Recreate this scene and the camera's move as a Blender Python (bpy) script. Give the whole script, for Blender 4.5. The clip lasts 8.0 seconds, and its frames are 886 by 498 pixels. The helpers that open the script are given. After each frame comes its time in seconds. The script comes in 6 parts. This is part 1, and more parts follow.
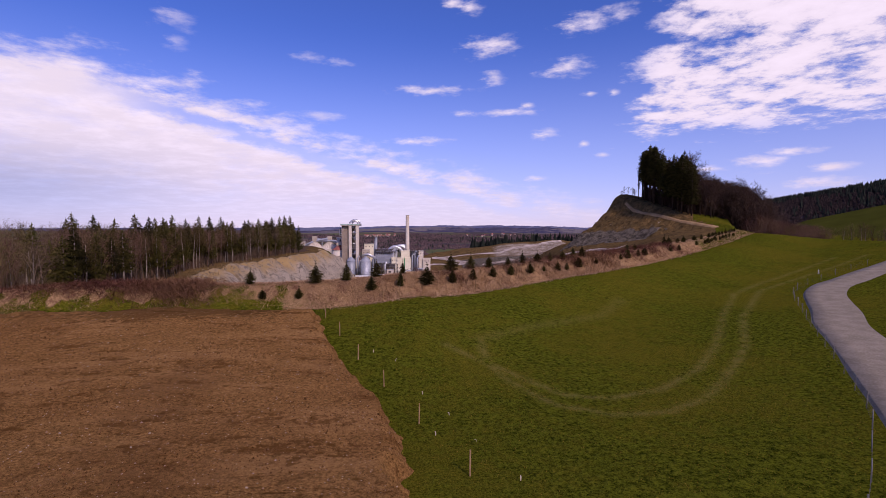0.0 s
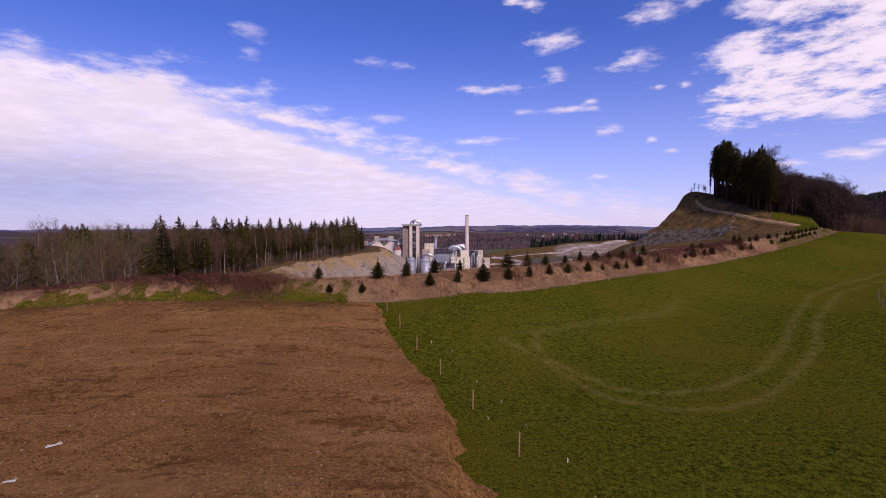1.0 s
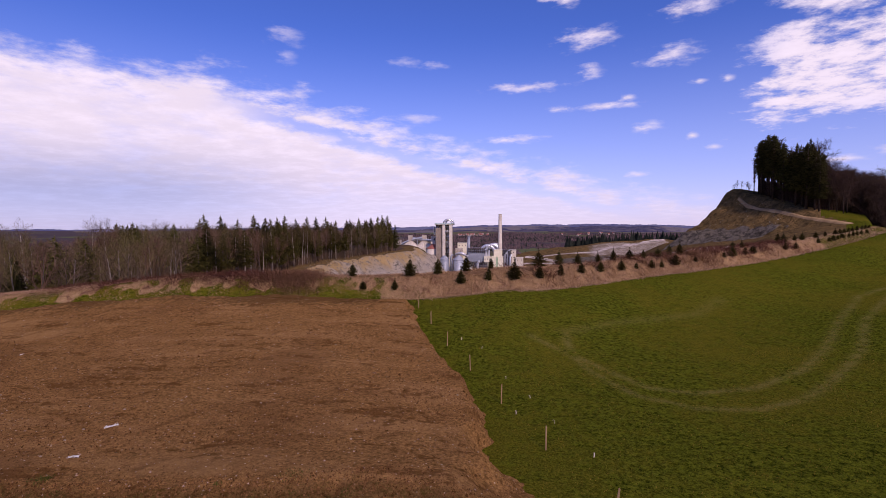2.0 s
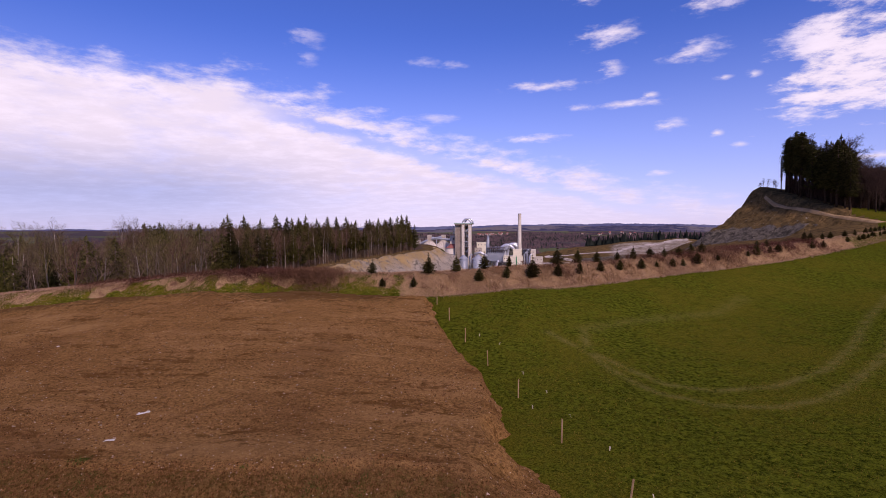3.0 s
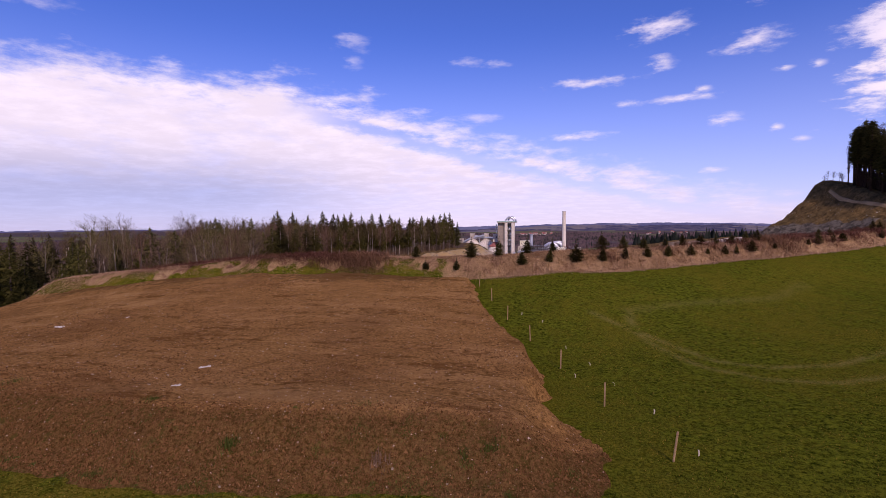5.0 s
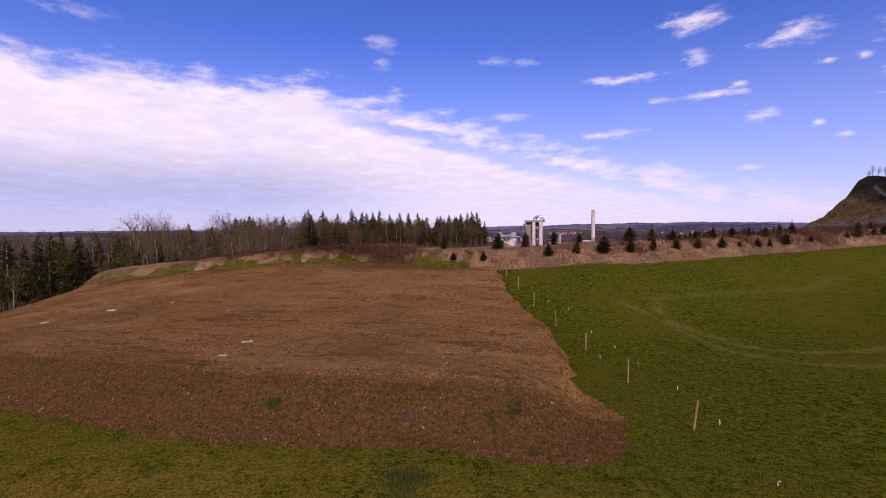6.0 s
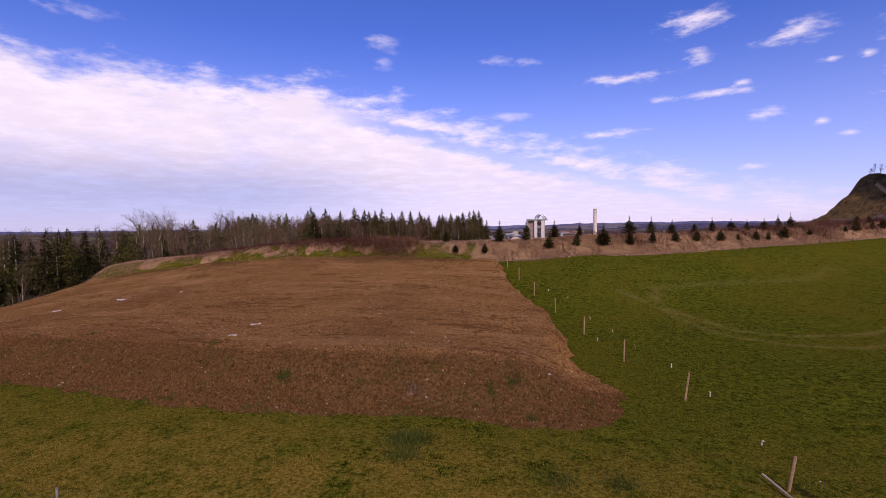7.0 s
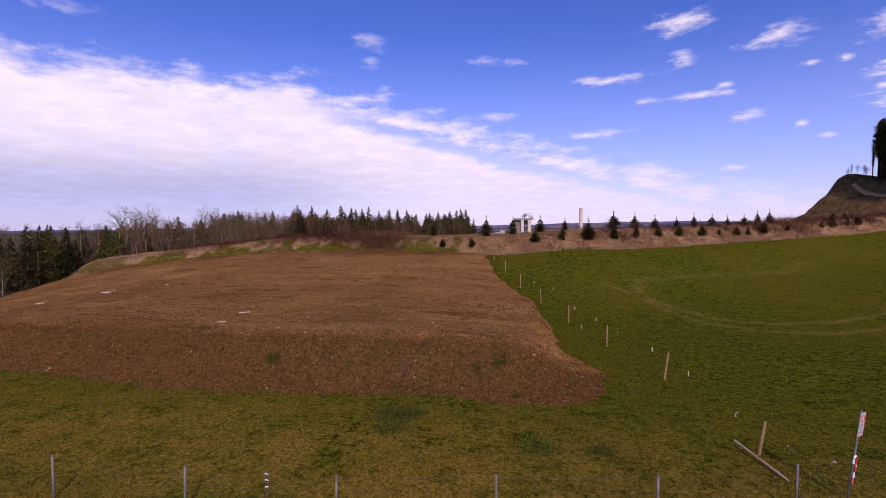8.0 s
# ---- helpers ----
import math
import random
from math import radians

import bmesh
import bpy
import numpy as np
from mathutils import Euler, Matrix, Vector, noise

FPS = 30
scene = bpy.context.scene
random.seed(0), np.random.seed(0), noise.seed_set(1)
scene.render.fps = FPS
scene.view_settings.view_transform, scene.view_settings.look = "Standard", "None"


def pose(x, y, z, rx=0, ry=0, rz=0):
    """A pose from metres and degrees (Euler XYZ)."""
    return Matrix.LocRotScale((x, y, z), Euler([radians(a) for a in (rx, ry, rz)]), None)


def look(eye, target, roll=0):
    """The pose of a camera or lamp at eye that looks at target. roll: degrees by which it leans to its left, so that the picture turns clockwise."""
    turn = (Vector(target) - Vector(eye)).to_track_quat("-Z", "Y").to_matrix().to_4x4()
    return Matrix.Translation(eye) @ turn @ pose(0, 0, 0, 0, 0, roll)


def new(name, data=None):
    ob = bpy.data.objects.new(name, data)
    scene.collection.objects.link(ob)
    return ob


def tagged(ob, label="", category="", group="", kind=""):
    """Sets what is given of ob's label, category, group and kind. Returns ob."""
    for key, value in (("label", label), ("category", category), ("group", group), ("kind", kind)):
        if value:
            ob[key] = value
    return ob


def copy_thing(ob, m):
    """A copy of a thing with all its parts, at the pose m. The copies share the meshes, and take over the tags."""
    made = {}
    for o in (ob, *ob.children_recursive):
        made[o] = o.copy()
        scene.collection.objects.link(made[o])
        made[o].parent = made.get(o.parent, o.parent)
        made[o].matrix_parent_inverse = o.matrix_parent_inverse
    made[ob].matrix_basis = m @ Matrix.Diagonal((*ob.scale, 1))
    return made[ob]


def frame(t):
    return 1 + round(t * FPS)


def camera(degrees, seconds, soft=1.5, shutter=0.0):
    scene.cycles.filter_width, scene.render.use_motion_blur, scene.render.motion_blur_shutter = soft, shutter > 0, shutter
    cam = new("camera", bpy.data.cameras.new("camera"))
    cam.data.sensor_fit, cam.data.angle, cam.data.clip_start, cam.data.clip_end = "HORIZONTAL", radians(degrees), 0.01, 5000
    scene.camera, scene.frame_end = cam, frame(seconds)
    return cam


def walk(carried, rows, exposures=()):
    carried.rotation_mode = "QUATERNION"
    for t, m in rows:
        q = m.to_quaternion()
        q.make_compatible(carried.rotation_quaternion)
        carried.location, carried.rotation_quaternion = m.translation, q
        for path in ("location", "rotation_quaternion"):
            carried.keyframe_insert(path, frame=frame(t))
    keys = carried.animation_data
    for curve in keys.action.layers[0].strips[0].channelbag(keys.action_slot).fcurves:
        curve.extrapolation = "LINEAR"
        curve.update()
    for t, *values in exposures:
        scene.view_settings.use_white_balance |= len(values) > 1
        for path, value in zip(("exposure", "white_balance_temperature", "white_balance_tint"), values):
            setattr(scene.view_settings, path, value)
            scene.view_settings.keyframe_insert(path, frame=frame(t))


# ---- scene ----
cam = camera(84.74, 8.0, soft=0.5)
PATH = [
    (0.0, pose(-0.809, 3.105, 10.340, 87.414, -0.147, -4.386)),
    (0.5, pose(-0.640, 2.339, 10.040, 87.403, -0.103, -0.739)),
    (1.0, pose(-0.514, 1.371, 10.123, 87.407, 0.042, 2.650)),
    (1.5, pose(-0.345, 0.974, 10.073, 87.368, 0.126, 4.953)),
    (3.0, pose(-0.067, 0.193, 9.846, 87.297, 0.209, 8.831)),
    (3.5, pose(0.019, 0.075, 9.479, 87.301, 0.317, 9.865)),
    (4.0, pose(-0.000, -0.000, 9.029, 87.281, 0.298, 10.986)),
    (4.5, pose(-0.002, -0.081, 8.531, 87.299, 0.321, 12.222)),
    (6.0, pose(0.316, -1.575, 7.059, 87.363, 0.482, 17.079)),
    (6.5, pose(0.450, -2.050, 6.661, 87.369, 0.542, 17.695)),
    (7.0, pose(0.579, -2.473, 6.259, 87.312, 0.548, 17.313)),
    (7.5, pose(0.651, -2.742, 5.874, 87.322, 0.525, 16.102)),
    (8.0, pose(0.686, -2.948, 5.639, 87.250, 0.433, 15.788)),
]
walk(cam, PATH, ((0.0, -0.13, 6500, 36), (4.0, -0.05, 6500, 36), (8.0, -0.01, 6500, 36)))

# ---- light ----
SUN_AZ, SUN_EL = 152.0, 38.0
SKY_SAT, SKY_VALUE, SKY_TINT = 1.2, 1.3, (0.8, 0.74, 1.12)
CLOUD_LOW, CLOUD_HIGH = (8.8, 8.6, 9.6), (9.5, 9.4, 9.9)
world = bpy.data.worlds.new("sky")
scene.world = world
world.use_nodes = True
sun_data = bpy.data.lights.new("sun", "SUN")
sun_data.energy, sun_data.angle, sun_data.color = 3.3, radians(5), (1.0, 0.885, 0.755)
sun = new("sun", sun_data)
sun_way = Vector((math.sin(radians(SUN_AZ)) * math.cos(radians(SUN_EL)), math.cos(radians(SUN_AZ)) * math.cos(radians(SUN_EL)), math.sin(radians(SUN_EL))))
sun.matrix_world = look(sun_way * 300, (0, 0, 0))


class Nodes:
    """Short hand for building node trees."""

    def __init__(self, tree):
        self.tree = tree
        tree.nodes.clear()

    def add(self, kind):
        return self.tree.nodes.new(kind)

    def put(self, socket, value):
        if isinstance(value, bpy.types.NodeSocket):
            self.tree.links.new(value, socket)
        elif value is not None:
            if isinstance(value, (tuple, list)) and len(value) == 3 and socket.type == "RGBA":
                value = (*value, 1.0)
            socket.default_value = value

    def math(self, op, a, b=None, c=None, clamp=False):
        n = self.add("ShaderNodeMath")
        n.operation, n.use_clamp = op, clamp
        for s, v in zip(n.inputs, (a, b, c)):
            self.put(s, v)
        return n.outputs[0]

    def mix(self, fac, a, b, blend="MIX"):
        n = self.add("ShaderNodeMix")
        n.data_type, n.blend_type = "RGBA", blend
        self.put(n.inputs[0], fac)
        self.put(n.inputs[6], a)
        self.put(n.inputs[7], b)
        return n.outputs[2]

    def noise(self, scale, detail=4.0, rough=0.55, vector=None, distortion=0.0):
        n = self.add("ShaderNodeTexNoise")
        self.put(n.inputs["Vector"], vector)
        n.inputs["Scale"].default_value, n.inputs["Detail"].default_value = scale, detail
        n.inputs["Roughness"].default_value, n.inputs["Distortion"].default_value = rough, distortion
        return n.outputs["Fac"]

    def step(self, value, low, high):
        n = self.add("ShaderNodeMapRange")
        n.interpolation_type = "SMOOTHSTEP"
        self.put(n.inputs[0], value)
        self.put(n.inputs[1], low)
        self.put(n.inputs[2], high)
        return n.outputs[0]

    def ramp(self, value, stops):
        n = self.add("ShaderNodeValToRGB")
        self.put(n.inputs[0], value)
        els = n.color_ramp.elements
        while len(els) < len(stops):
            els.new(0.5)
        for e, (at, colour) in zip(els, stops):
            e.position, e.color = at, (*colour, 1.0)
        return n.outputs[0]

    def place(self, stretch=(1, 1, 1), turn=0.0):
        n = self.add("ShaderNodeNewGeometry").outputs["Position"]
        m = self.add("ShaderNodeMapping")
        self.put(m.inputs[0], n)
        m.inputs["Rotation"].default_value = (0, 0, turn)
        m.inputs["Scale"].default_value = stretch
        return m.outputs[0]

    def attribute(self, name):
        n = self.add("ShaderNodeAttribute")
        n.attribute_name = name
        return n.outputs["Fac"]


sn = Nodes(world.node_tree)
sky = sn.add("ShaderNodeTexSky")
sky.sky_type, sky.sun_disc, sky.sun_elevation, sky.sun_rotation = "NISHITA", False, radians(SUN_EL), radians(SUN_AZ)
sky.altitude, sky.air_density, sky.dust_density, sky.ozone_density = 600, 1.0, 0.3, 4.0
way = sn.add("ShaderNodeTexCoord").outputs["Generated"]
axes = sn.add("ShaderNodeSeparateXYZ")
sn.put(axes.inputs[0], way)
wx, wy, wz = axes.outputs
az = sn.math("MULTIPLY", sn.math("ARCTAN2", wx, wy), 57.2958)
el = sn.math("MULTIPLY", sn.math("ARCSINE", wz), 57.2958)
# the cloud layer as seen from below: shapes grow flat towards the horizon
lift = sn.math("ADD", sn.math("MAXIMUM", wz, 0.0), 0.1)
layer = sn.add("ShaderNodeCombineXYZ")
sn.put(layer.inputs[0], sn.math("DIVIDE", wx, lift))
sn.put(layer.inputs[1], sn.math("DIVIDE", wy, lift))
billow, streak = sn.noise(3.4, 9, 0.66, layer.outputs[0]), sn.noise(0.9, 6, 0.55, layer.outputs[0], 0.4)
angle = sn.add("ShaderNodeCombineXYZ")
sn.put(angle.inputs[0], sn.math("MULTIPLY", az, 0.35))
sn.put(angle.inputs[1], el)
wisp = sn.noise(0.55, 8, 0.62, angle.outputs[0])
puff_noise = sn.noise(1.1, 7, 0.6, angle.outputs[0])

# the wide white sheet that thins out to the right
limit = sn.math("MINIMUM", 15.8, sn.math("MULTIPLY_ADD", sn.math("ADD", az, 20.0), -0.262, 13.2))
sheet = sn.math("ADD", sn.math("SUBTRACT", limit, el), sn.math("MULTIPLY", sn.math("SUBTRACT", wisp, 0.5), 9.0))
sheet = sn.step(sheet, -1.0, 2.6)
thin = sn.math("MULTIPLY_ADD", sn.step(sn.math("ADD", sn.math("MULTIPLY", streak, 0.5), sn.math("MULTIPLY", wisp, 0.5)), 0.34, 0.54), 0.2, 0.8)
low = sn.math("MULTIPLY_ADD", sn.step(el, 0.0, 6.0), 0.4, 0.6)
sheet = sn.math("MULTIPLY", sheet, sn.math("MULTIPLY", thin, low))
# a strip of clear sky parts the sheet's upper border from its body
rift = sn.math("SUBTRACT", sn.math("SUBTRACT", limit, el), sn.math("MULTIPLY_ADD", wisp, 5.0, 0.2))
rift = sn.math("MULTIPLY", sn.step(sn.math("ABSOLUTE", rift), 1.5, 0.2), sn.math("MULTIPLY", sn.step(az, -34.0, -22.0), 0.75))
sheet = sn.math("MULTIPLY", sheet, sn.math("SUBTRACT", 1.0, rift))

# the broken field of small clouds
patch = sn.math("MULTIPLY", sn.step(sn.math("ADD", az, sn.math("MULTIPLY", sn.math("SUBTRACT", streak, 0.5), 14.0)), 21.0, 29.0), sn.step(el, 6.0, 12.0))
patch = sn.math("MULTIPLY", patch, sn.math("SUBTRACT", 1.0, sn.step(az, 90.0, 120.0)))
cells = sn.step(sn.math("ADD", sn.math("MULTIPLY", patch, 0.34), sn.math("SUBTRACT", billow, 0.34)), 0.36, 0.54)
cells = sn.math("MULTIPLY", cells, patch)

# single small clouds: azimuth, height, half width and half height in degrees
PUFFS = (
    ((-24.1, 20.1, 1.9, 1.2), (-24.1, 18.1, 1.2, 0.9), (-11.0, 18.3, 1.9, 0.5), (-7.4, 18.0, 1.5, 0.4), (2.8, 15.5, 4.7, 0.6), (9.9, 20.0, 3.5, 1.1), (7.3, 23.8, 1.6, 0.8)),
    ((5.4, 24.3, 1.3, 0.5), (10.3, 16.8, 1.3, 0.9), (18.5, 17.4, 2.8, 1.1), (20.3, 21.7, 3.2, 1.1), (24.1, 22.3, 2.0, 0.8), (21.0, 14.6, 0.9, 0.3), (23.4, 14.5, 0.8, 0.4)),
    ((14.2, 13.7, 0.9, 0.4), (10.7, 13.0, 4.7, 0.4), (16.1, 10.5, 1.6, 0.6), (-9.8, 12.4, 3.3, 0.6), (1.5, 9.9, 4.0, 0.5), (20.5, 9.3, 0.6, 0.4), (22.3, 8.0, 0.9, 0.3)),
    ((37.6, 6.4, 2.5, 0.9), (43.0, 5.5, 1.9, 0.5), (42.2, 4.4, 2.7, 0.7), (15.2, 5.6, 1.5, 0.3), (32.2, 6.0, 2.7, 0.4), (39.8, 7.3, 2.7, 0.5), (-53.0, 19.6, 3.0, 0.6)),
)
spot = sn.add("ShaderNodeCombineXYZ")
sn.put(spot.inputs[0], sn.math("ADD", az, sn.math("MULTIPLY", sn.math("SUBTRACT", puff_noise, 0.5), 1.5)))
sn.put(spot.inputs[1], el)
nearest = None
for group in PUFFS:
    for a0, e0, ra, re in group:
        shift = sn.add("ShaderNodeMapping")
        sn.put(shift.inputs[0], spot.outputs[0])
        shift.inputs["Location"].default_value, shift.inputs["Scale"].default_value = (-a0 / ra, -e0 / re, 0), (1 / ra, 1 / re, 1)
        far_off = sn.add("ShaderNodeVectorMath")
        far_off.operation = "LENGTH"
        sn.put(far_off.inputs[0], shift.outputs[0])
        nearest = far_off.outputs["Value"] if nearest is None else sn.math("MINIMUM", nearest, far_off.outputs["Value"])
puffs = sn.math("ADD", sn.math("SUBTRACT", 1.0, nearest), sn.math("MULTIPLY", sn.math("SUBTRACT", puff_noise, 0.5), 3.2))
puffs = sn.math("MULTIPLY", sn.step(puffs, -0.2, 1.5), sn.step(nearest, 1.9, 0.9))
puffs = sn.math("MULTIPLY", puffs, sn.math("MULTIPLY_ADD", sn.step(az, -14.0, 6.0), 0.55, 0.45))

cover = sn.math("MAXIMUM", sheet, sn.math("MAXIMUM", cells, puffs), clamp=True)
blue = sn.add("ShaderNodeHueSaturation")
blue.inputs["Saturation"].default_value, blue.inputs["Value"].default_value = SKY_SAT, SKY_VALUE
sn.put(blue.inputs["Color"], sky.outputs[0])
white = sn.mix(sn.step(el, 1.0, 11.0), CLOUD_LOW, CLOUD_HIGH)
white = sn.mix(sn.math("MULTIPLY", sn.step(az, -14.0, -40.0), sn.step(el, 10.0, 3.0)), white, (4.8, 5.5, 7.6))
white = sn.mix(sn.step(billow, 0.4, 0.7), sn.mix(0.12, white, (0.3, 0.32, 0.5)), white)
bg, wout = sn.add("ShaderNodeBackground"), sn.add("ShaderNodeOutputWorld")
clear = sn.mix(1.0, blue.outputs[0], SKY_TINT, "MULTIPLY")
clear = sn.mix(sn.math("MULTIPLY", sn.step(el, 22.0, -3.0), 0.45), clear, (6.6, 7.2, 9.4))
sn.put(bg.inputs[0], sn.mix(cover, clear, white))
bg.inputs[1].default_value = 0.1
world.node_tree.links.new(bg.outputs[0], wout.inputs[0])


# ---- materials ----


def material(name, rough=0.9, metal=0.0, shine=0.0):
    m = bpy.data.materials.new(name)
    m.use_nodes = True
    n = Nodes(m.node_tree)
    out, bsdf = n.add("ShaderNodeOutputMaterial"), n.add("ShaderNodeBsdfPrincipled")
    m.node_tree.links.new(bsdf.outputs[0], out.inputs[0])
    bsdf.inputs["Roughness"].default_value, bsdf.inputs["Metallic"].default_value = rough, metal
    bsdf.inputs["Specular IOR Level"].default_value = shine
    return m, n, bsdf


def bumped(n, bsdf, height, strength=0.5, distance=0.05):
    b = n.add("ShaderNodeBump")
    b.inputs["Strength"].default_value, b.inputs["Distance"].default_value = strength, distance
    n.put(b.inputs["Height"], height)
    n.put(bsdf.inputs["Normal"], b.outputs[0])


def simple(name, dark, light, scale=1.0, rough=0.8, metal=0.0, vary=0.25, bump=0.2):
    """A surface with two colours mixed by grain and stains, and some change from object to object."""
    m, n, bsdf = material(name, rough, metal, 0.3 if rough < 0.7 else 0.05)
    at = n.place()
    grain, stain = n.noise(scale * 9, 5, vector=at), n.noise(scale, 3, vector=at)
    both = n.math("ADD", n.math("MULTIPLY", grain, 0.5), n.math("MULTIPLY", stain, 0.5))
    colour = n.mix(n.step(both, 0.36, 0.64), dark, light)
    rnd = n.add("ShaderNodeObjectInfo").outputs["Random"]
    hsv = n.add("ShaderNodeHueSaturation")
    n.put(hsv.inputs["Value"], n.math("MULTIPLY_ADD", rnd, vary, 1 - vary / 2))
    n.put(hsv.inputs["Color"], colour)
    n.put(bsdf.inputs["Base Color"], hsv.outputs[0])
    bumped(n, bsdf, grain, bump, 0.02 / scale)
    return m


def foliage(name, dark, light, vary=0.4):
    """Leaves, needles, twigs or blades: coloured clump by clump."""
    m, n, bsdf = material(name, 0.85)
    isl = n.add("ShaderNodeNewGeometry").outputs["Random Per Island"]
    rnd = n.add("ShaderNodeObjectInfo").outputs["Random"]
    colour = n.mix(isl, dark, light)
    hsv = n.add("ShaderNodeHueSaturation")
    n.put(hsv.inputs["Value"], n.math("MULTIPLY_ADD", rnd, vary, 1 - vary / 2))
    n.put(hsv.inputs["Hue"], n.math("MULTIPLY_ADD", rnd, 0.03, 0.485))
    n.put(hsv.inputs["Color"], colour)
    n.put(bsdf.inputs["Base Color"], hsv.outputs[0])
    return m


def ground_material():
    m, n, bsdf = material("ground", 0.95)
    at = n.place()
    fine, mid, big = n.noise(9, 6, 0.7, at), n.noise(0.9, 5, 0.6, at), n.noise(0.07, 4, 0.55, at)
    edge = n.math("SUBTRACT", n.math("ADD", n.math("MULTIPLY", mid, 0.7), n.math("MULTIPLY", fine, 0.3)), 0.5)

    def zone(name, soft=0.5):
        v = n.math("ADD", n.attribute(name), n.math("MULTIPLY", edge, soft))
        return n.step(v, 0.42, 0.58)

    tuft = n.noise(3.2, 5, 0.65, at)
    grass = n.mix(n.step(n.math("ADD", n.math("MULTIPLY", fine, 0.5), n.math("MULTIPLY", tuft, 0.5)), 0.38, 0.62), (0.012, 0.018, 0.0015), (0.108, 0.12, 0.01))
    grass = n.mix(n.step(n.math("ADD", n.math("MULTIPLY", big, 0.6), n.math("MULTIPLY", mid, 0.4)), 0.42, 0.62), grass, n.mix(n.step(fine, 0.35, 0.65), (0.04, 0.043, 0.003), (0.13, 0.112, 0.012)))
    dry = n.mix(n.step(fine, 0.35, 0.65), (0.085, 0.06, 0.006), (0.25, 0.175, 0.03))
    grass = n.mix(n.math("MULTIPLY", n.attribute("dry"), n.step(n.math("ADD", n.math("MULTIPLY", mid, 0.6), n.math("MULTIPLY", tuft, 0.4)), 0.36, 0.58)), grass, dry)
    track = n.math("MULTIPLY", n.attribute("track"), n.step(n.math("ADD", n.math("MULTIPLY", mid, 0.5), n.math("MULTIPLY", fine, 0.5)), 0.36, 0.6))
    grass = n.mix(track, grass, n.mix(fine, (0.075, 0.078, 0.012), (0.24, 0.2, 0.06)))
    straw = n.mix(n.step(fine, 0.3, 0.7), (0.13, 0.07, 0.028), (0.48, 0.31, 0.155))
    straw = n.mix(n.step(mid, 0.5, 0.66), straw, n.mix(fine, (0.07, 0.03, 0.018), (0.24, 0.13, 0.07)))
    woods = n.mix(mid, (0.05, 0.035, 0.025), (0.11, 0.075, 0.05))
    at2 = n.place((1, 1, 0.25))
    rocky = n.noise(0.4, 9, 0.75, at2, 0.15)
    rock = n.ramp(rocky, ((0.36, (0.11, 0.092, 0.07)), (0.45, (0.25, 0.21, 0.16)), (0.52, (0.46, 0.39, 0.3)), (0.58, (0.28, 0.235, 0.18)), (0.66, (0.52, 0.45, 0.36))))
    rock = n.mix(n.math("MULTIPLY", n.attribute("ochre"), n.step(n.noise(0.2, 5, 0.6, at2), 0.3, 0.55)), rock, n.mix(rocky, (0.26, 0.16, 0.06), (0.55, 0.38, 0.17)))
    slate = n.ramp(n.noise(0.45, 9, 0.75, at2, 0.15), ((0.38, (0.04, 0.034, 0.026)), (0.48, (0.1, 0.085, 0.064)), (0.56, (0.19, 0.16, 0.12)), (0.66, (0.06, 0.052, 0.04))))
    gravel = n.mix(n.step(n.noise(0.12, 7, 0.7, at), 0.35, 0.65), (0.24, 0.2, 0.16), (0.56, 0.48, 0.4))
    # fields and woods past the valley, colours tinted violet for distance haze
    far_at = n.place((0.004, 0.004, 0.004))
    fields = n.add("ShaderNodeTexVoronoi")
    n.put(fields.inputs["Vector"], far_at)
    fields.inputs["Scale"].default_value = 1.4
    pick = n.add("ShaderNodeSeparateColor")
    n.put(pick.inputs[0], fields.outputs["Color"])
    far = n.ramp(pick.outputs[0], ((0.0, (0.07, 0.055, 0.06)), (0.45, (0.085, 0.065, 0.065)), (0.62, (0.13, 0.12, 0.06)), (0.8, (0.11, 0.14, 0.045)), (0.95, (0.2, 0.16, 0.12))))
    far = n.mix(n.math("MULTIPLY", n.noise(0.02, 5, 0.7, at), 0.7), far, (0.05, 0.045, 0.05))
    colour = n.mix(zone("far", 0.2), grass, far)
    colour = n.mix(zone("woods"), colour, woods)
    dirt = n.mix(n.step(n.noise(0.16, 4, 0.6, at), 0.4, 0.6), n.mix(n.step(rocky, 0.36, 0.62), (0.048, 0.033, 0.014), (0.14, 0.092, 0.038)), n.mix(n.step(n.noise(0.9, 8, 0.8, at2), 0.38, 0.6), (0.06, 0.038, 0.014), (0.2, 0.125, 0.048)))
    colour = n.mix(zone("dirt", 0.7), colour, dirt)
    colour = n.mix(zone("straw", 0.9), colour, straw)
    colour = n.mix(zone("rock", 0.7), colour, rock)
    colour = n.mix(zone("slate", 1.1), colour, slate)
    colour = n.mix(zone("gravel", 0.4), colour, gravel)
    colour = n.mix(zone("lawn", 0.3), colour, n.mix(big, (0.03, 0.036, 0.006), (0.07, 0.074, 0.013)))
    n.put(bsdf.inputs["Base Color"], colour)
    relief = n.math("ADD", n.math("MULTIPLY", fine, 0.6), n.math("ADD", n.math("MULTIPLY", mid, 0.6), n.math("MULTIPLY", tuft, 0.7)))
    relief = n.math("ADD", relief, n.math("MULTIPLY", n.math("MULTIPLY", rocky, 14), n.math("MAXIMUM", n.attribute("rock"), n.attribute("slate"))))
    bumped(n, bsdf, relief, 1.0, 0.15)
    return m


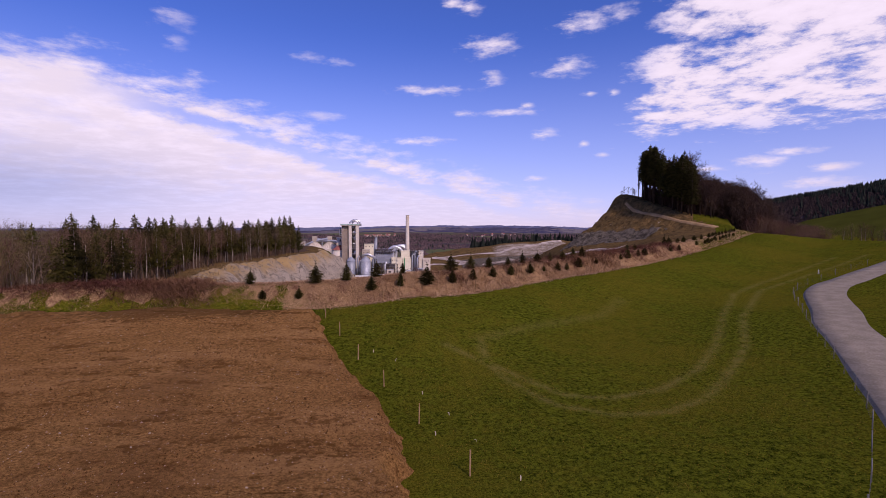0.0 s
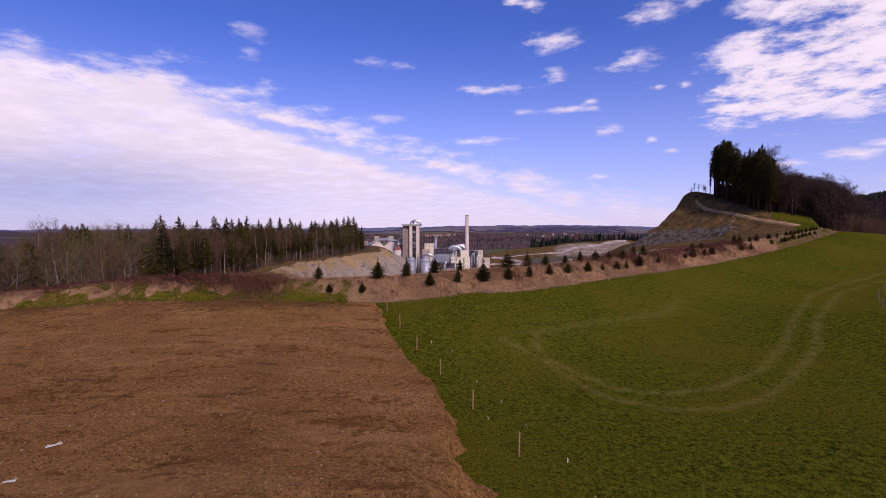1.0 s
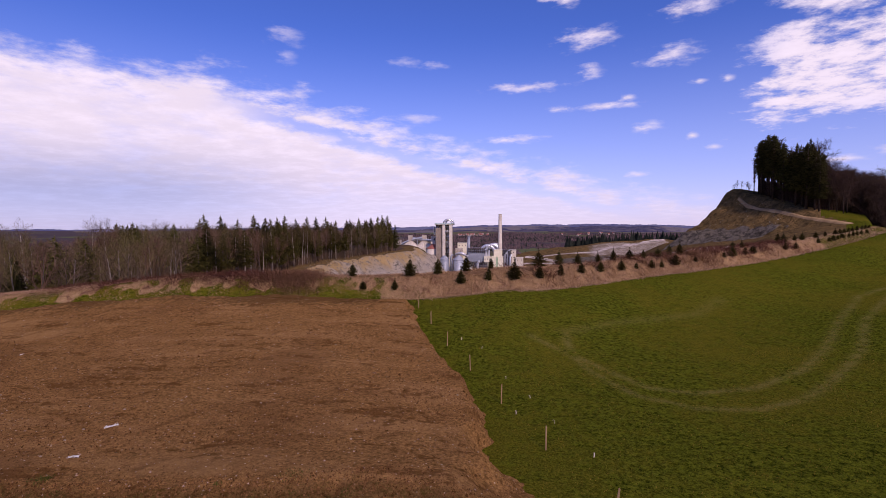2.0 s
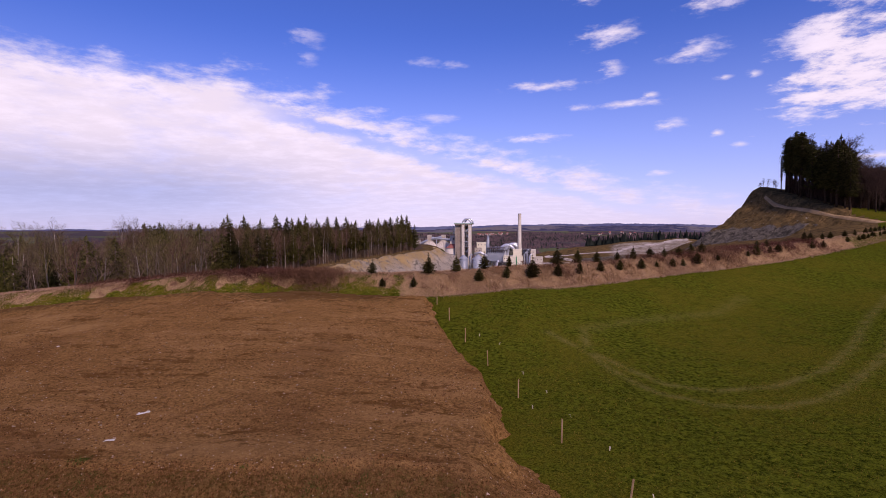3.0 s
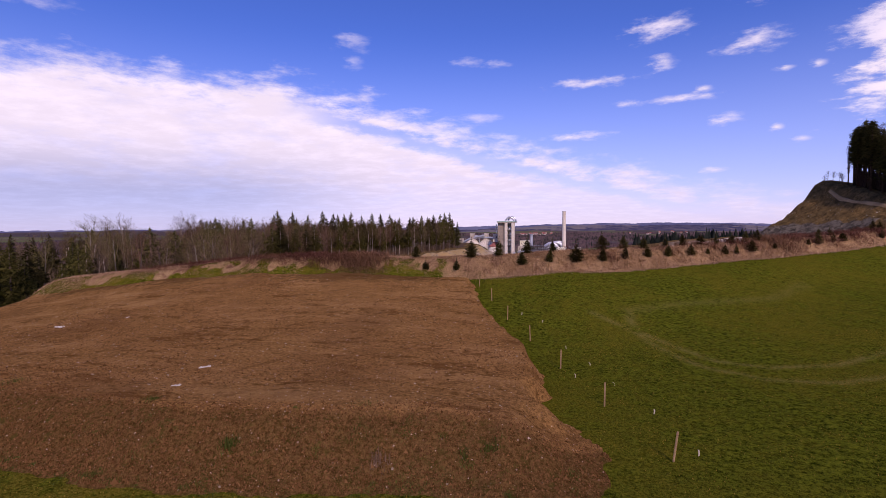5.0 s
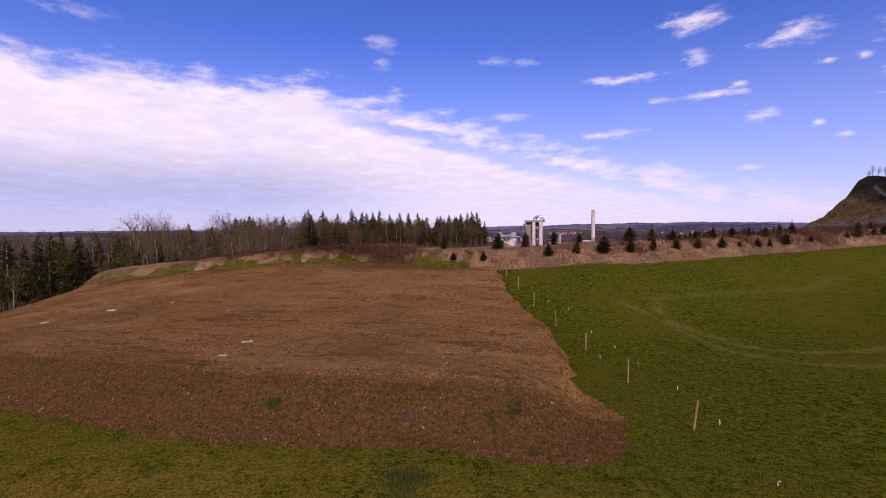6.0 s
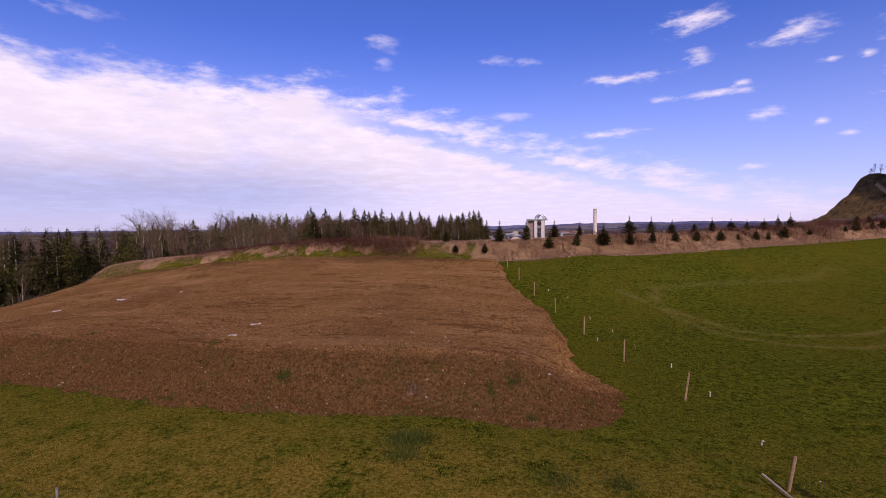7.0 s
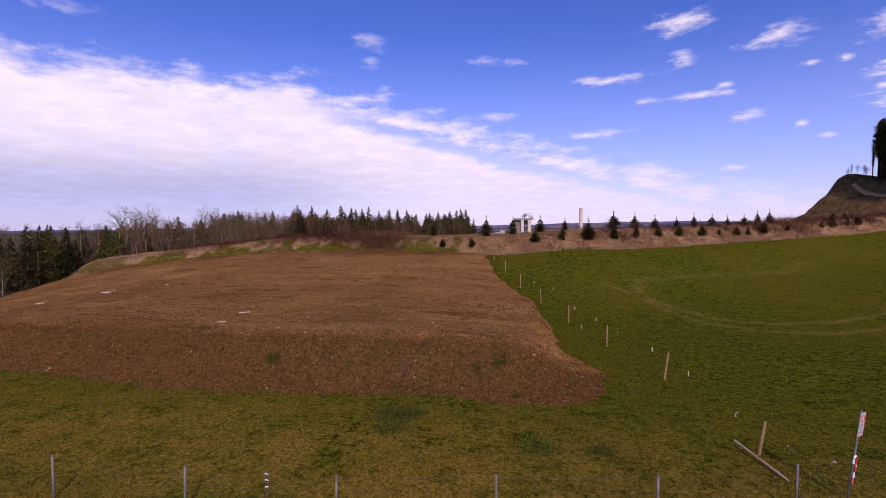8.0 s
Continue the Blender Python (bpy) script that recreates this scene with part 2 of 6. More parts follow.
def soil_material():
    m, n, bsdf = material("soil", 0.97)
    at = n.place()
    fine, mid, big = n.noise(16, 8, 0.85, at), n.noise(2.2, 6, 0.7, at), n.noise(0.11, 4, 0.6, at)
    crumb = n.noise(6.0, 5, 0.75, at)
    colour = n.mix(n.step(n.math("ADD", n.math("MULTIPLY", fine, 0.5), n.math("MULTIPLY", crumb, 0.5)), 0.37, 0.63), (0.07, 0.033, 0.0095), (0.365, 0.191, 0.063))
    # paler dried crust and darker damp stretches, drawn out along the way the field was levelled
    along = n.place((0.28, 1.0, 1.0), 0.12)
    dried = n.noise(0.35, 6, 0.65, along, 0.3)
    colour = n.mix(n.math("MULTIPLY", n.step(dried, 0.46, 0.66), 0.5), colour, (0.335, 0.185, 0.07))
    damp = n.math("ADD", n.math("MULTIPLY", n.noise(0.8, 6, 0.7, along, 0.5), 0.6), n.math("MULTIPLY", mid, 0.4))
    colour = n.mix(n.math("MULTIPLY", n.step(damp, 0.52, 0.585), 0.75), colour, (0.1, 0.043, 0.012))
    colour = n.mix(n.math("MULTIPLY", n.step(n.math("ADD", n.attribute("damp_edge"), n.math("MULTIPLY", n.math("SUBTRACT", mid, 0.5), 1.6)), 0.3, 0.7), 0.7), colour, (0.07, 0.036, 0.013))
    colour = n.mix(n.math("MULTIPLY", n.step(big, 0.5, 0.64), 0.45), colour, (0.13, 0.062, 0.022))
    # worn wheel ruts that sweep across
    swing = n.add("ShaderNodeTexWave")
    n.put(swing.inputs["Vector"], n.place((1, 1, 0), 0.55))
    swing.inputs["Scale"].default_value, swing.inputs["Distortion"].default_value, swing.inputs["Detail"].default_value, swing.inputs["Detail Scale"].default_value = 0.07, 9.0, 2.0, 0.35
    rut = n.math("MULTIPLY", n.step(swing.outputs["Fac"], 0.965, 0.995), n.step(n.noise(0.5, 4, 0.7, at), 0.46, 0.62))
    colour = n.mix(n.math("MULTIPLY", rut, 0.45), colour, (0.09, 0.04, 0.013))
    pebble = n.add("ShaderNodeTexVoronoi")
    n.put(pebble.inputs["Vector"], at)
    pebble.inputs["Scale"].default_value = 3.6
    dot = n.math("LESS_THAN", pebble.outputs["Distance"], 0.12)
    pick = n.add("ShaderNodeSeparateColor")
    n.put(pick.inputs[0], pebble.outputs["Color"])
    colour = n.mix(n.math("MULTIPLY", dot, n.math("GREATER_THAN", pick.outputs[0], 0.62)), colour, (0.46, 0.34, 0.23))
    # the crumbly outer slope is darker than the top, with dark clods
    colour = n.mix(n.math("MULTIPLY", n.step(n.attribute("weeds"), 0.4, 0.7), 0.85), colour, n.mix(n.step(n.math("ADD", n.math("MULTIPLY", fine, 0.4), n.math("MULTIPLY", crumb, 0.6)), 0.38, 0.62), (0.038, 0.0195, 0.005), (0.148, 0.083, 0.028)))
    moss = n.math("MULTIPLY", n.attribute("weeds"), n.step(n.math("ADD", n.math("MULTIPLY", mid, 0.75), n.math("MULTIPLY", fine, 0.25)), 0.52, 0.6))
    colour = n.mix(n.math("MULTIPLY", moss, 0.6), colour, (0.055, 0.056, 0.01))
    n.put(bsdf.inputs["Base Color"], colour)
    relief = n.math("ADD", n.math("MULTIPLY", fine, 0.35), n.math("ADD", n.math("MULTIPLY", mid, 0.7), n.math("MULTIPLY", crumb, 0.6)))
    relief = n.math("SUBTRACT", relief, n.math("MULTIPLY", n.step(damp, 0.52, 0.62), 0.35))
    bumped(n, bsdf, relief, 1.0, 0.16)
    return m


GROUND, SOIL = ground_material(), soil_material()
ASPHALT = simple("asphalt", (0.22, 0.185, 0.13), (0.32, 0.272, 0.2), 0.7, 0.85, bump=0.3)
TRAIL = simple("worn_earth", (0.26, 0.165, 0.075), (0.4, 0.27, 0.135), 0.3, 0.95, bump=0.4)
BARK = simple("bark", (0.055, 0.04, 0.03), (0.13, 0.098, 0.072), 0.8, 0.95, vary=0.5)
PALE_BARK = simple("pale_bark", (0.13, 0.104, 0.08), (0.3, 0.25, 0.2), 0.8, 0.95, vary=0.7)
TWIG = foliage("twigs", (0.06, 0.041, 0.026), (0.19, 0.13, 0.082))
OLIVE_TWIG = foliage("olive_twigs", (0.05, 0.038, 0.015), (0.15, 0.115, 0.048))
DARK_BARK = simple("dark_bark", (0.03, 0.02, 0.015), (0.075, 0.052, 0.038), 0.8, 0.95, vary=0.4)
RED_TWIG = foliage("red_twigs", (0.06, 0.034, 0.022), (0.19, 0.11, 0.072))
NEEDLE = foliage("needles", (0.034, 0.034, 0.009), (0.145, 0.125, 0.035))
DARK_NEEDLE = foliage("dark_needles", (0.024, 0.025, 0.009), (0.085, 0.075, 0.026))
YOUNG = foliage("young_needles", (0.022, 0.02, 0.006), (0.075, 0.062, 0.02), 0.5)
DARK_TWIG = foliage("dark_twigs", (0.032, 0.02, 0.015), (0.105, 0.067, 0.05))
# dimness and bluish haze of distance are put into these far base colours
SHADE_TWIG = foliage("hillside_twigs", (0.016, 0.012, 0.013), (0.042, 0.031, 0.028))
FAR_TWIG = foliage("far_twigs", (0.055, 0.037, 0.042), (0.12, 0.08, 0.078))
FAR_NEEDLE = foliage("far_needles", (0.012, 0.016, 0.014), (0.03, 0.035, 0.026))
DRY_SCRUB = foliage("dry_scrub", (0.07, 0.045, 0.02), (0.3, 0.21, 0.1))
STRAW = foliage("straw", (0.14, 0.07, 0.03), (0.68, 0.46, 0.26))
BRAMBLE = foliage("bramble", (0.05, 0.02, 0.012), (0.21, 0.1, 0.06))
BANK_BLADE = foliage("bank_grass_blades", (0.018, 0.03, 0.004), (0.07, 0.085, 0.013), 0.0)
PALE_SHEET = simple("pale_sheeting", (0.5, 0.45, 0.38), (0.74, 0.7, 0.62), 4.0, 0.6)
PALE_SCRAP = simple("dull_plastic", (0.36, 0.29, 0.2), (0.56, 0.48, 0.36), 4.0, 0.7)
BLADE = foliage("grass_blades", (0.018, 0.025, 0.002), (0.122, 0.134, 0.014), 0.0)
DRY_BLADE = foliage("dry_grass_blades", (0.085, 0.064, 0.006), (0.29, 0.2, 0.034), 0.0)


def hill_material(name, dark, light, field, haze_glow):
    """Wooded hills with open fields; haze of kilometres of air is painted as bluish colour and emission."""
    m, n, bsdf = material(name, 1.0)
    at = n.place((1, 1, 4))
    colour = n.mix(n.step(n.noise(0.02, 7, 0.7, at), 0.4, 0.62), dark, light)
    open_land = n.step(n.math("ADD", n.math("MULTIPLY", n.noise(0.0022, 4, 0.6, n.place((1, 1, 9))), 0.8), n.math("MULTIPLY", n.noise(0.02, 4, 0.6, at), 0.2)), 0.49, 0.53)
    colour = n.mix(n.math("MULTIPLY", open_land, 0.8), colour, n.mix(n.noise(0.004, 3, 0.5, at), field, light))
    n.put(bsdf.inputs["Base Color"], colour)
    n.put(bsdf.inputs["Emission Color"], haze_glow)
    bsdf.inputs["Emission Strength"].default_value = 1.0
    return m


# violet-blue base and emission stand in for the haze over the distant ridges
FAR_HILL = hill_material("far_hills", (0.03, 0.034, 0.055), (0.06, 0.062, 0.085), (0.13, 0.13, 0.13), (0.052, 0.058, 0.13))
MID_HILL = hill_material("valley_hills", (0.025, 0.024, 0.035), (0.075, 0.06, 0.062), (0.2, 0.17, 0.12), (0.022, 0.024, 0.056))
SCREE = foliage("scree_rock", (0.1, 0.08, 0.055), (0.3, 0.245, 0.175), 0.0)
CLOD = foliage("clods", (0.05, 0.025, 0.007), (0.185, 0.1, 0.034), 0.0)
PEBBLE = foliage("pebbles", (0.17, 0.1, 0.055), (0.46, 0.35, 0.25), 0.0)
WEED = foliage("weed_leaves", (0.026, 0.036, 0.007), (0.085, 0.098, 0.02))
CONCRETE = simple("concrete", (0.36, 0.305, 0.235), (0.48, 0.415, 0.33), 0.08, 0.85, vary=0.12)
DULL_CONCRETE = simple("weathered_concrete", (0.24, 0.19, 0.145), (0.34, 0.275, 0.215), 0.1, 0.9, vary=0.1)
PALE_CONCRETE = simple("pale_concrete", (0.52, 0.455, 0.36), (0.66, 0.595, 0.49), 0.08, 0.85, vary=0.08)
CREAM = simple("cream_cladding", (0.64, 0.58, 0.41), (0.76, 0.7, 0.52), 0.06, 0.6, vary=0.08)
GREY_METAL = simple("grey_metal", (0.24, 0.26, 0.29), (0.4, 0.42, 0.45), 0.1, 0.5, 0.3, vary=0.2)
BRIGHT_METAL = simple("bright_metal", (0.5, 0.51, 0.52), (0.7, 0.7, 0.7), 0.1, 0.35, 0.6, vary=0.1)
DARK_STEEL = simple("dark_steel", (0.06, 0.05, 0.05), (0.12, 0.1, 0.1), 0.2, 0.6, 0.3)
RED_ROOF = simple("red_roof", (0.26, 0.09, 0.07), (0.36, 0.14, 0.11), 0.2, 0.8)
GREEN_PAINT = simple("green_paint", (0.02, 0.22, 0.08), (0.04, 0.3, 0.12), 0.2, 0.5)
GREEN_STEEL = simple("green_steel", (0.22, 0.32, 0.27), (0.33, 0.43, 0.37), 0.2, 0.5)
WOOD = simple("stake_wood", (0.24, 0.145, 0.07), (0.38, 0.25, 0.125), 3.0, 0.8)
OLD_WOOD = simple("weathered_wood", (0.3, 0.22, 0.15), (0.46, 0.36, 0.26), 3.0, 0.85)
NOTICE = simple("faded_notice", (0.42, 0.46, 0.45), (0.58, 0.61, 0.6), 4.0, 0.6)
ZINC = simple("zinc", (0.11, 0.1, 0.085), (0.19, 0.175, 0.15), 4.0, 0.65, 0.2)
WHITE = simple("white_plastic", (0.62, 0.62, 0.6), (0.82, 0.82, 0.8), 4.0, 0.5)
RED = simple("red_plastic", (0.5, 0.04, 0.03), (0.62, 0.07, 0.05), 4.0, 0.5)
STONE = simple("stone", (0.2, 0.145, 0.09), (0.34, 0.26, 0.18), 4.0, 0.9)

# ---- the lie of the land ----


def sstep(low, high, v):
    t = np.clip((v - low) / (high - low), 0.0, 1.0)
    return t * t * (3 - 2 * t)


def sig(v):
    return 1 / (1 + np.exp(-np.clip(v, -40, 40)))


def wave(x, y, scale, seed=0.0):
    """Cheap smooth noise of about -1 to 1 from summed sines, for arrays."""
    u, v, s = x / scale, y / scale, seed
    a = np.sin(u * 1.31 + 1.7 * np.sin(v * 0.83 + s) + s) * np.cos(v * 1.13 + 1.3 * np.sin(u * 0.71 - s))
    b = np.sin(u * 2.9 - v * 1.7 + 2.1 * s) * np.sin(v * 3.1 + u * 1.1 - s)
    c = np.sin(u * 6.1 + v * 3.9 + s) * np.sin(v * 7.3 - u * 4.1 + 3 * s)
    return 0.6 * a + 0.28 * b + 0.12 * c


def grain(x, y, scale, seed=0.0):
    """Uneven noise of -1 to 1 on a lattice, for arrays."""
    u, v = x / scale, y / scale
    i, j = np.floor(u), np.floor(v)
    fu, fv = u - i, v - j
    fu, fv = fu * fu * (3 - 2 * fu), fv * fv * (3 - 2 * fv)

    def corner(a, b):
        s = np.sin(a * 127.1 + b * 311.7 + seed * 74.7) * 43758.5453
        return (s - np.floor(s)) * 2 - 1

    return (corner(i, j) * (1 - fu) + corner(i + 1, j) * fu) * (1 - fv) + (corner(i, j + 1) * (1 - fu) + corner(i + 1, j + 1) * fu) * fv


BANK_X, BANK_Y = (-120, -75, -45, -9, 5, 24, 53, 101, 200, 400), (47, 48, 48.5, 51, 57, 72, 94, 136, 215, 360)


def beyond_bank(x, y):
    """Metres past the foot of the planted bank."""
    return (y - np.interp(x, BANK_X, BANK_Y) - 0.6 * wave(x, y * 0, 7, 2.0)) * np.interp(x, (-10, 10), (1.0, 0.78))


def meadow(x, y):
    u, v = np.clip(x, -38, 130) / 50, np.clip(y, -30, 150) / 50
    s = sig((np.clip(y, -30, 150) - 0.75 * np.clip(x, 0, 130) - 46) / 5)
    return -1.319 + 0.112 * u + 1.204 * v + 1.397 * u * u + 1.288 * u * v - 1.417 * v * v + 5.398 * s - 0.085 * np.maximum(-36 - np.maximum(x, -90), 0) + 0.5 * np.exp(-((x + 5) ** 2) / 300 - (y - 9) ** 2 / 60) - 0.6 * np.exp(-((x - 20) ** 2) / 200 - (y - 36) ** 2 / 90)


def pit_side(x, y):
    """Metres into the quarry pit from its upper edge."""
    edge = np.interp(y, (60, 159, 283, 400, 460, 520, 640), (-62, -84, -100, -82, -80, -98, -140))
    return 0.95 * (x - edge) + 4 * wave(x, y, 22, 1.0)


def pit_floor(x, y):
    az = np.degrees(np.arctan2(x, np.maximum(y, 1)))
    return np.interp(az, (-20, 0, 7, 12, 18, 27, 40), (-34, -41, -41, -33, -10, -2, 4))


def hill(x, y):
    ax, ay, bx, by = 140.0, 318.0, 172.0, 195.0
    length = math.hypot(bx - ax, by - ay)
    dx, dy = (bx - ax) / length, (by - ay) / length
    t = (x - ax) * dx + (y - ay) * dy
    e = (x - ax) * dy - (y - ay) * dx  # positive on the camera's side
    e = -e if (0 - ax) * dy - (0 - ay) * dx < 0 else e
    top = np.interp(t, (-10, 0, 25, 54, 82, 101, length, length + 60, length + 150), (30, 32, 25.5, 18, 11.5, 9.8, 9, 9, 11))
    gully = np.abs(np.sin(t * 0.33 + 1.6 * wave(x, y, 16, 2.0))) ** 0.6 - 0.6
    rough = (0.9 * wave(x, y, 9, 4.0) + 1.3 * gully + 0.7 * grain(x, y, 4.2, 7.0)) * sstep(2, 14, e)
    fall = np.interp(e, (-120, -60, -5, 0, 1.5, 8, 9.5, 20, 30, 48, 62), (20, 6, -1, 0, 0.8, 10.5, 11, 21.5, 26, 40, 50)) * np.interp(t, (0, 40, length), (1.0, 0.8, 0.35))
    return top - fall - 1.0 * np.maximum(-t, 0) - 1.3 * np.maximum(e - 45, 0) + rough


def far_land(x, y):
    r, az = np.hypot(x, y), np.degrees(np.arctan2(x, y))
    ridge = np.interp(az, (-180, -60, -25, -12, -4, 3, 8, 20, 32, 60, 180), (0, 0, 0, 2, 8, 10, 10, 8, 10, 20, 0))
    rise = np.interp(r, (500, 620, 900, 2000, 3000, 4200, 5000), (-42, -50, -50, -36, -20, -15, -15))
    rolls = 9 * wave(x, y, 330, 5.0) * sstep(700, 1500, r)
    crown = ridge * sstep(2500, 4000, r) * (1 + 0.25 * wave(az * 40, r * 0, 170, 7.0))
    wooded = np.interp(az, (34, 36, 37.2, 46.6, 70), (0, 80, 98, 126, 150)) * sstep(640, 1000, r) * (1 - sstep(1500, 2600, r))
    return rise + rolls + crown + wooded * sstep(20, 36, az)


def land(x, y):
    x, y = np.asarray(x, float), np.asarray(y, float)
    d, r = beyond_bank(x, y), np.hypot(x, y)
    near = meadow(x, y) + np.interp(x, (-60, -30, -12, 5, 50, 90, 120), (1.5, 1.9, 1.75, 1.72, 1.85, 1.1, 0.5)) * sstep(0, 4.2, d)
    near = near + 0.12 * wave(x, y, 3.1) * sstep(0, 3, d) + 0.06 * wave(x, y, 6.0, 3.0)
    floor = -9 - 2 * sstep(150, 400, r) + 1.2 * wave(x, y, 40)
    low = pit_floor(x, y)
    side = sstep(0, 38, pit_side(x, y) + 2.5 * wave(x, y, 8, 6.0) + 2.4 * grain(x, y, 5.5, 8.0))
    rill = np.abs(np.sin(y * 0.16 + 1.5 * wave(x, y, 19, 3.0))) + 0.8 * grain(x, y, 6, 3.0) + 0.5 * grain(x, y, 2.7, 5.0)
    back = floor * (1 - side) + low * side + (0.8 * wave(x, y, 11, 2.0) + 1.5 * rill) * side * (1 - side) * 4
    far = sstep(560, 800, r)
    back = back * (1 - far) + far_land(x, y) * far
    bear = np.degrees(np.arctan2(x, np.maximum(y, 1.0)))
    brow = 11 + 640 * np.tan(np.radians(np.interp(bear, (-3, 1.5, 5.5, 9.4, 14, 17.9, 19.7, 22), (-6.5, -3.4, -2.65, -2.16, -1.67, -1.4, -1.75, -3))))
    step = np.interp(r, (430, 470, 640, 700), (0.0, 0.05, 1.0, 0.0))
    terrace = -43 + (brow + 43) * step + 1.2 * grain(x, y, 18, 3.0)
    back = np.where((bear > -3) & (bear < 22) & (r > 430) & (r < 700) & (y > 0), np.maximum(back, terrace), back)
    right = sstep(60, 140, x) * (1 - sstep(330, 480, r))
    back = back * (1 - right) + np.maximum(back, 3.0) * right
    az = np.degrees(np.arctan2(x, y))
    green = np.interp(az, (35, 37, 40.8, 46.6, 60), (-30, 2, 16, 27, 36)) * sstep(330, 450, r) * (1 - sstep(500, 640, r)) - 30 * sstep(560, 640, r)
    back = np.where((az > 35) & (az < 80) & (r > 330) & (r < 640), np.maximum(back, green), back)
    back = np.maximum(back, hill(x, y) * (r < 700) - 200 * (r >= 700))
    gone = sstep(4.6, 34, d) * (1 - sstep(50, 100, x) * (1 - sstep(20, 90, d)))
    gone = np.maximum(gone, 1 - sstep(-86, -67, x))
    gone = np.maximum(gone, sstep(170, 330, r))
    whole = near * (1 - gone) + back * gone
    # the meadow's brow towards the next valley
    span, turn = np.hypot(x + 0.8, y - 3.1), np.degrees(np.arctan2(x + 0.8, np.maximum(y - 3.1, 0.1)))
    cap = 10.3 + span * np.tan(np.radians(np.interp(turn, (33, 34, 35, 36, 37.5, 40, 42.2, 44.2, 46.8, 60), (12.0, 5.0, 1.6, 0.3, -0.2, -0.52, -0.66, -0.85, -1.15, -2.0)))) - 0.1 * np.maximum(span - 150, 0) * sstep(34.3, 36, turn)
    return np.where((turn > 33) & (turn < 80) & (span > 90) & (span < 330) & (y > 4), np.minimum(whole, cap), whole)


def land_z(x, y):
    return float(land(np.array([x]), np.array([y]))[0])


def grid_mesh(name, x, y, z, mat, wrap=False):
    """A sheet from 2D arrays of places."""
    rows, cols = x.shape
    me = bpy.data.meshes.new(name)
    idx = np.arange(rows * cols).reshape(rows, cols)
    nxt = np.roll(idx, -1, 1) if wrap else idx[:, 1:]
    base = idx if wrap else idx[:, :-1]
    quads = np.stack([base[:-1], nxt[:-1], nxt[1:], base[1:]], -1).reshape(-1, 4)
    me.vertices.add(rows * cols)
    me.vertices.foreach_set("co", np.stack([x, y, z], -1).astype(np.float32).ravel())
    me.loops.add(quads.size)
    me.loops.foreach_set("vertex_index", quads.ravel().astype(np.int32))
    me.polygons.add(len(quads))
    me.polygons.foreach_set("loop_start", np.arange(0, quads.size, 4, dtype=np.int32))
    me.update(calc_edges=True)
    me.shade_smooth()
    me.materials.append(mat)
    return new(name, me)


def values(ob, name, array):
    a = ob.data.attributes.new(name, "FLOAT", "POINT")
    a.data.foreach_set("value", np.asarray(array, np.float32).ravel())


TRACK_OUTER = ((90, 92), (58.5, 74.5), (50, 69), (37.3, 55), (29.9, 44.5), (25.3, 39.5), (19.3, 33.8), (15.4, 31.6), (11.7, 31.5), (8.8, 33.5), (6.7, 37.8), (5.7, 41.6), (5.8, 45.5))
TRACK_INNER = ((85, 94), (55.7, 75.7), (45.7, 68.3), (35.3, 55.6), (27.7, 45.2), (22.9, 40.1), (17.3, 35.9), (13, 34.5), (10.1, 35.2), (6.4, 40.6), (2.6, 44))
TRACK_FAINT = ((5.9, 46.1), (11.7, 50.5), (20.8, 55.6), (26.7, 62.9))


# gravel roads on the valley floor and below the hill
GRAVEL_ROADS = (
    (((-49, 538), (-20, 580), (10, 572), (36, 552), (60, 537), (66, 551), (50, 574), (35, 602)), 4),
    (((35, 599), (76, 589), (117, 585), (140, 593), (170, 601), (194, 603)), 3),
    (((86, 526), (115, 542), (139, 525), (163, 530)), 4),
    (((92, 281), (98, 269), (103, 257), (98, 218)), 2.5),
)


def near_line(x, y, line):
    """Metres to a line of corners, rounded a little."""
    best = np.full(x.shape, 1e6)
    for (ax, ay), (bx, by) in zip(line, line[1:]):
        dx, dy = bx - ax, by - ay
        t = np.clip(((x - ax) * dx + (y - ay) * dy) / (dx * dx + dy * dy), 0, 1)
        best = np.minimum(best, np.hypot(x - ax - t * dx, y - ay - t * dy))
    return best


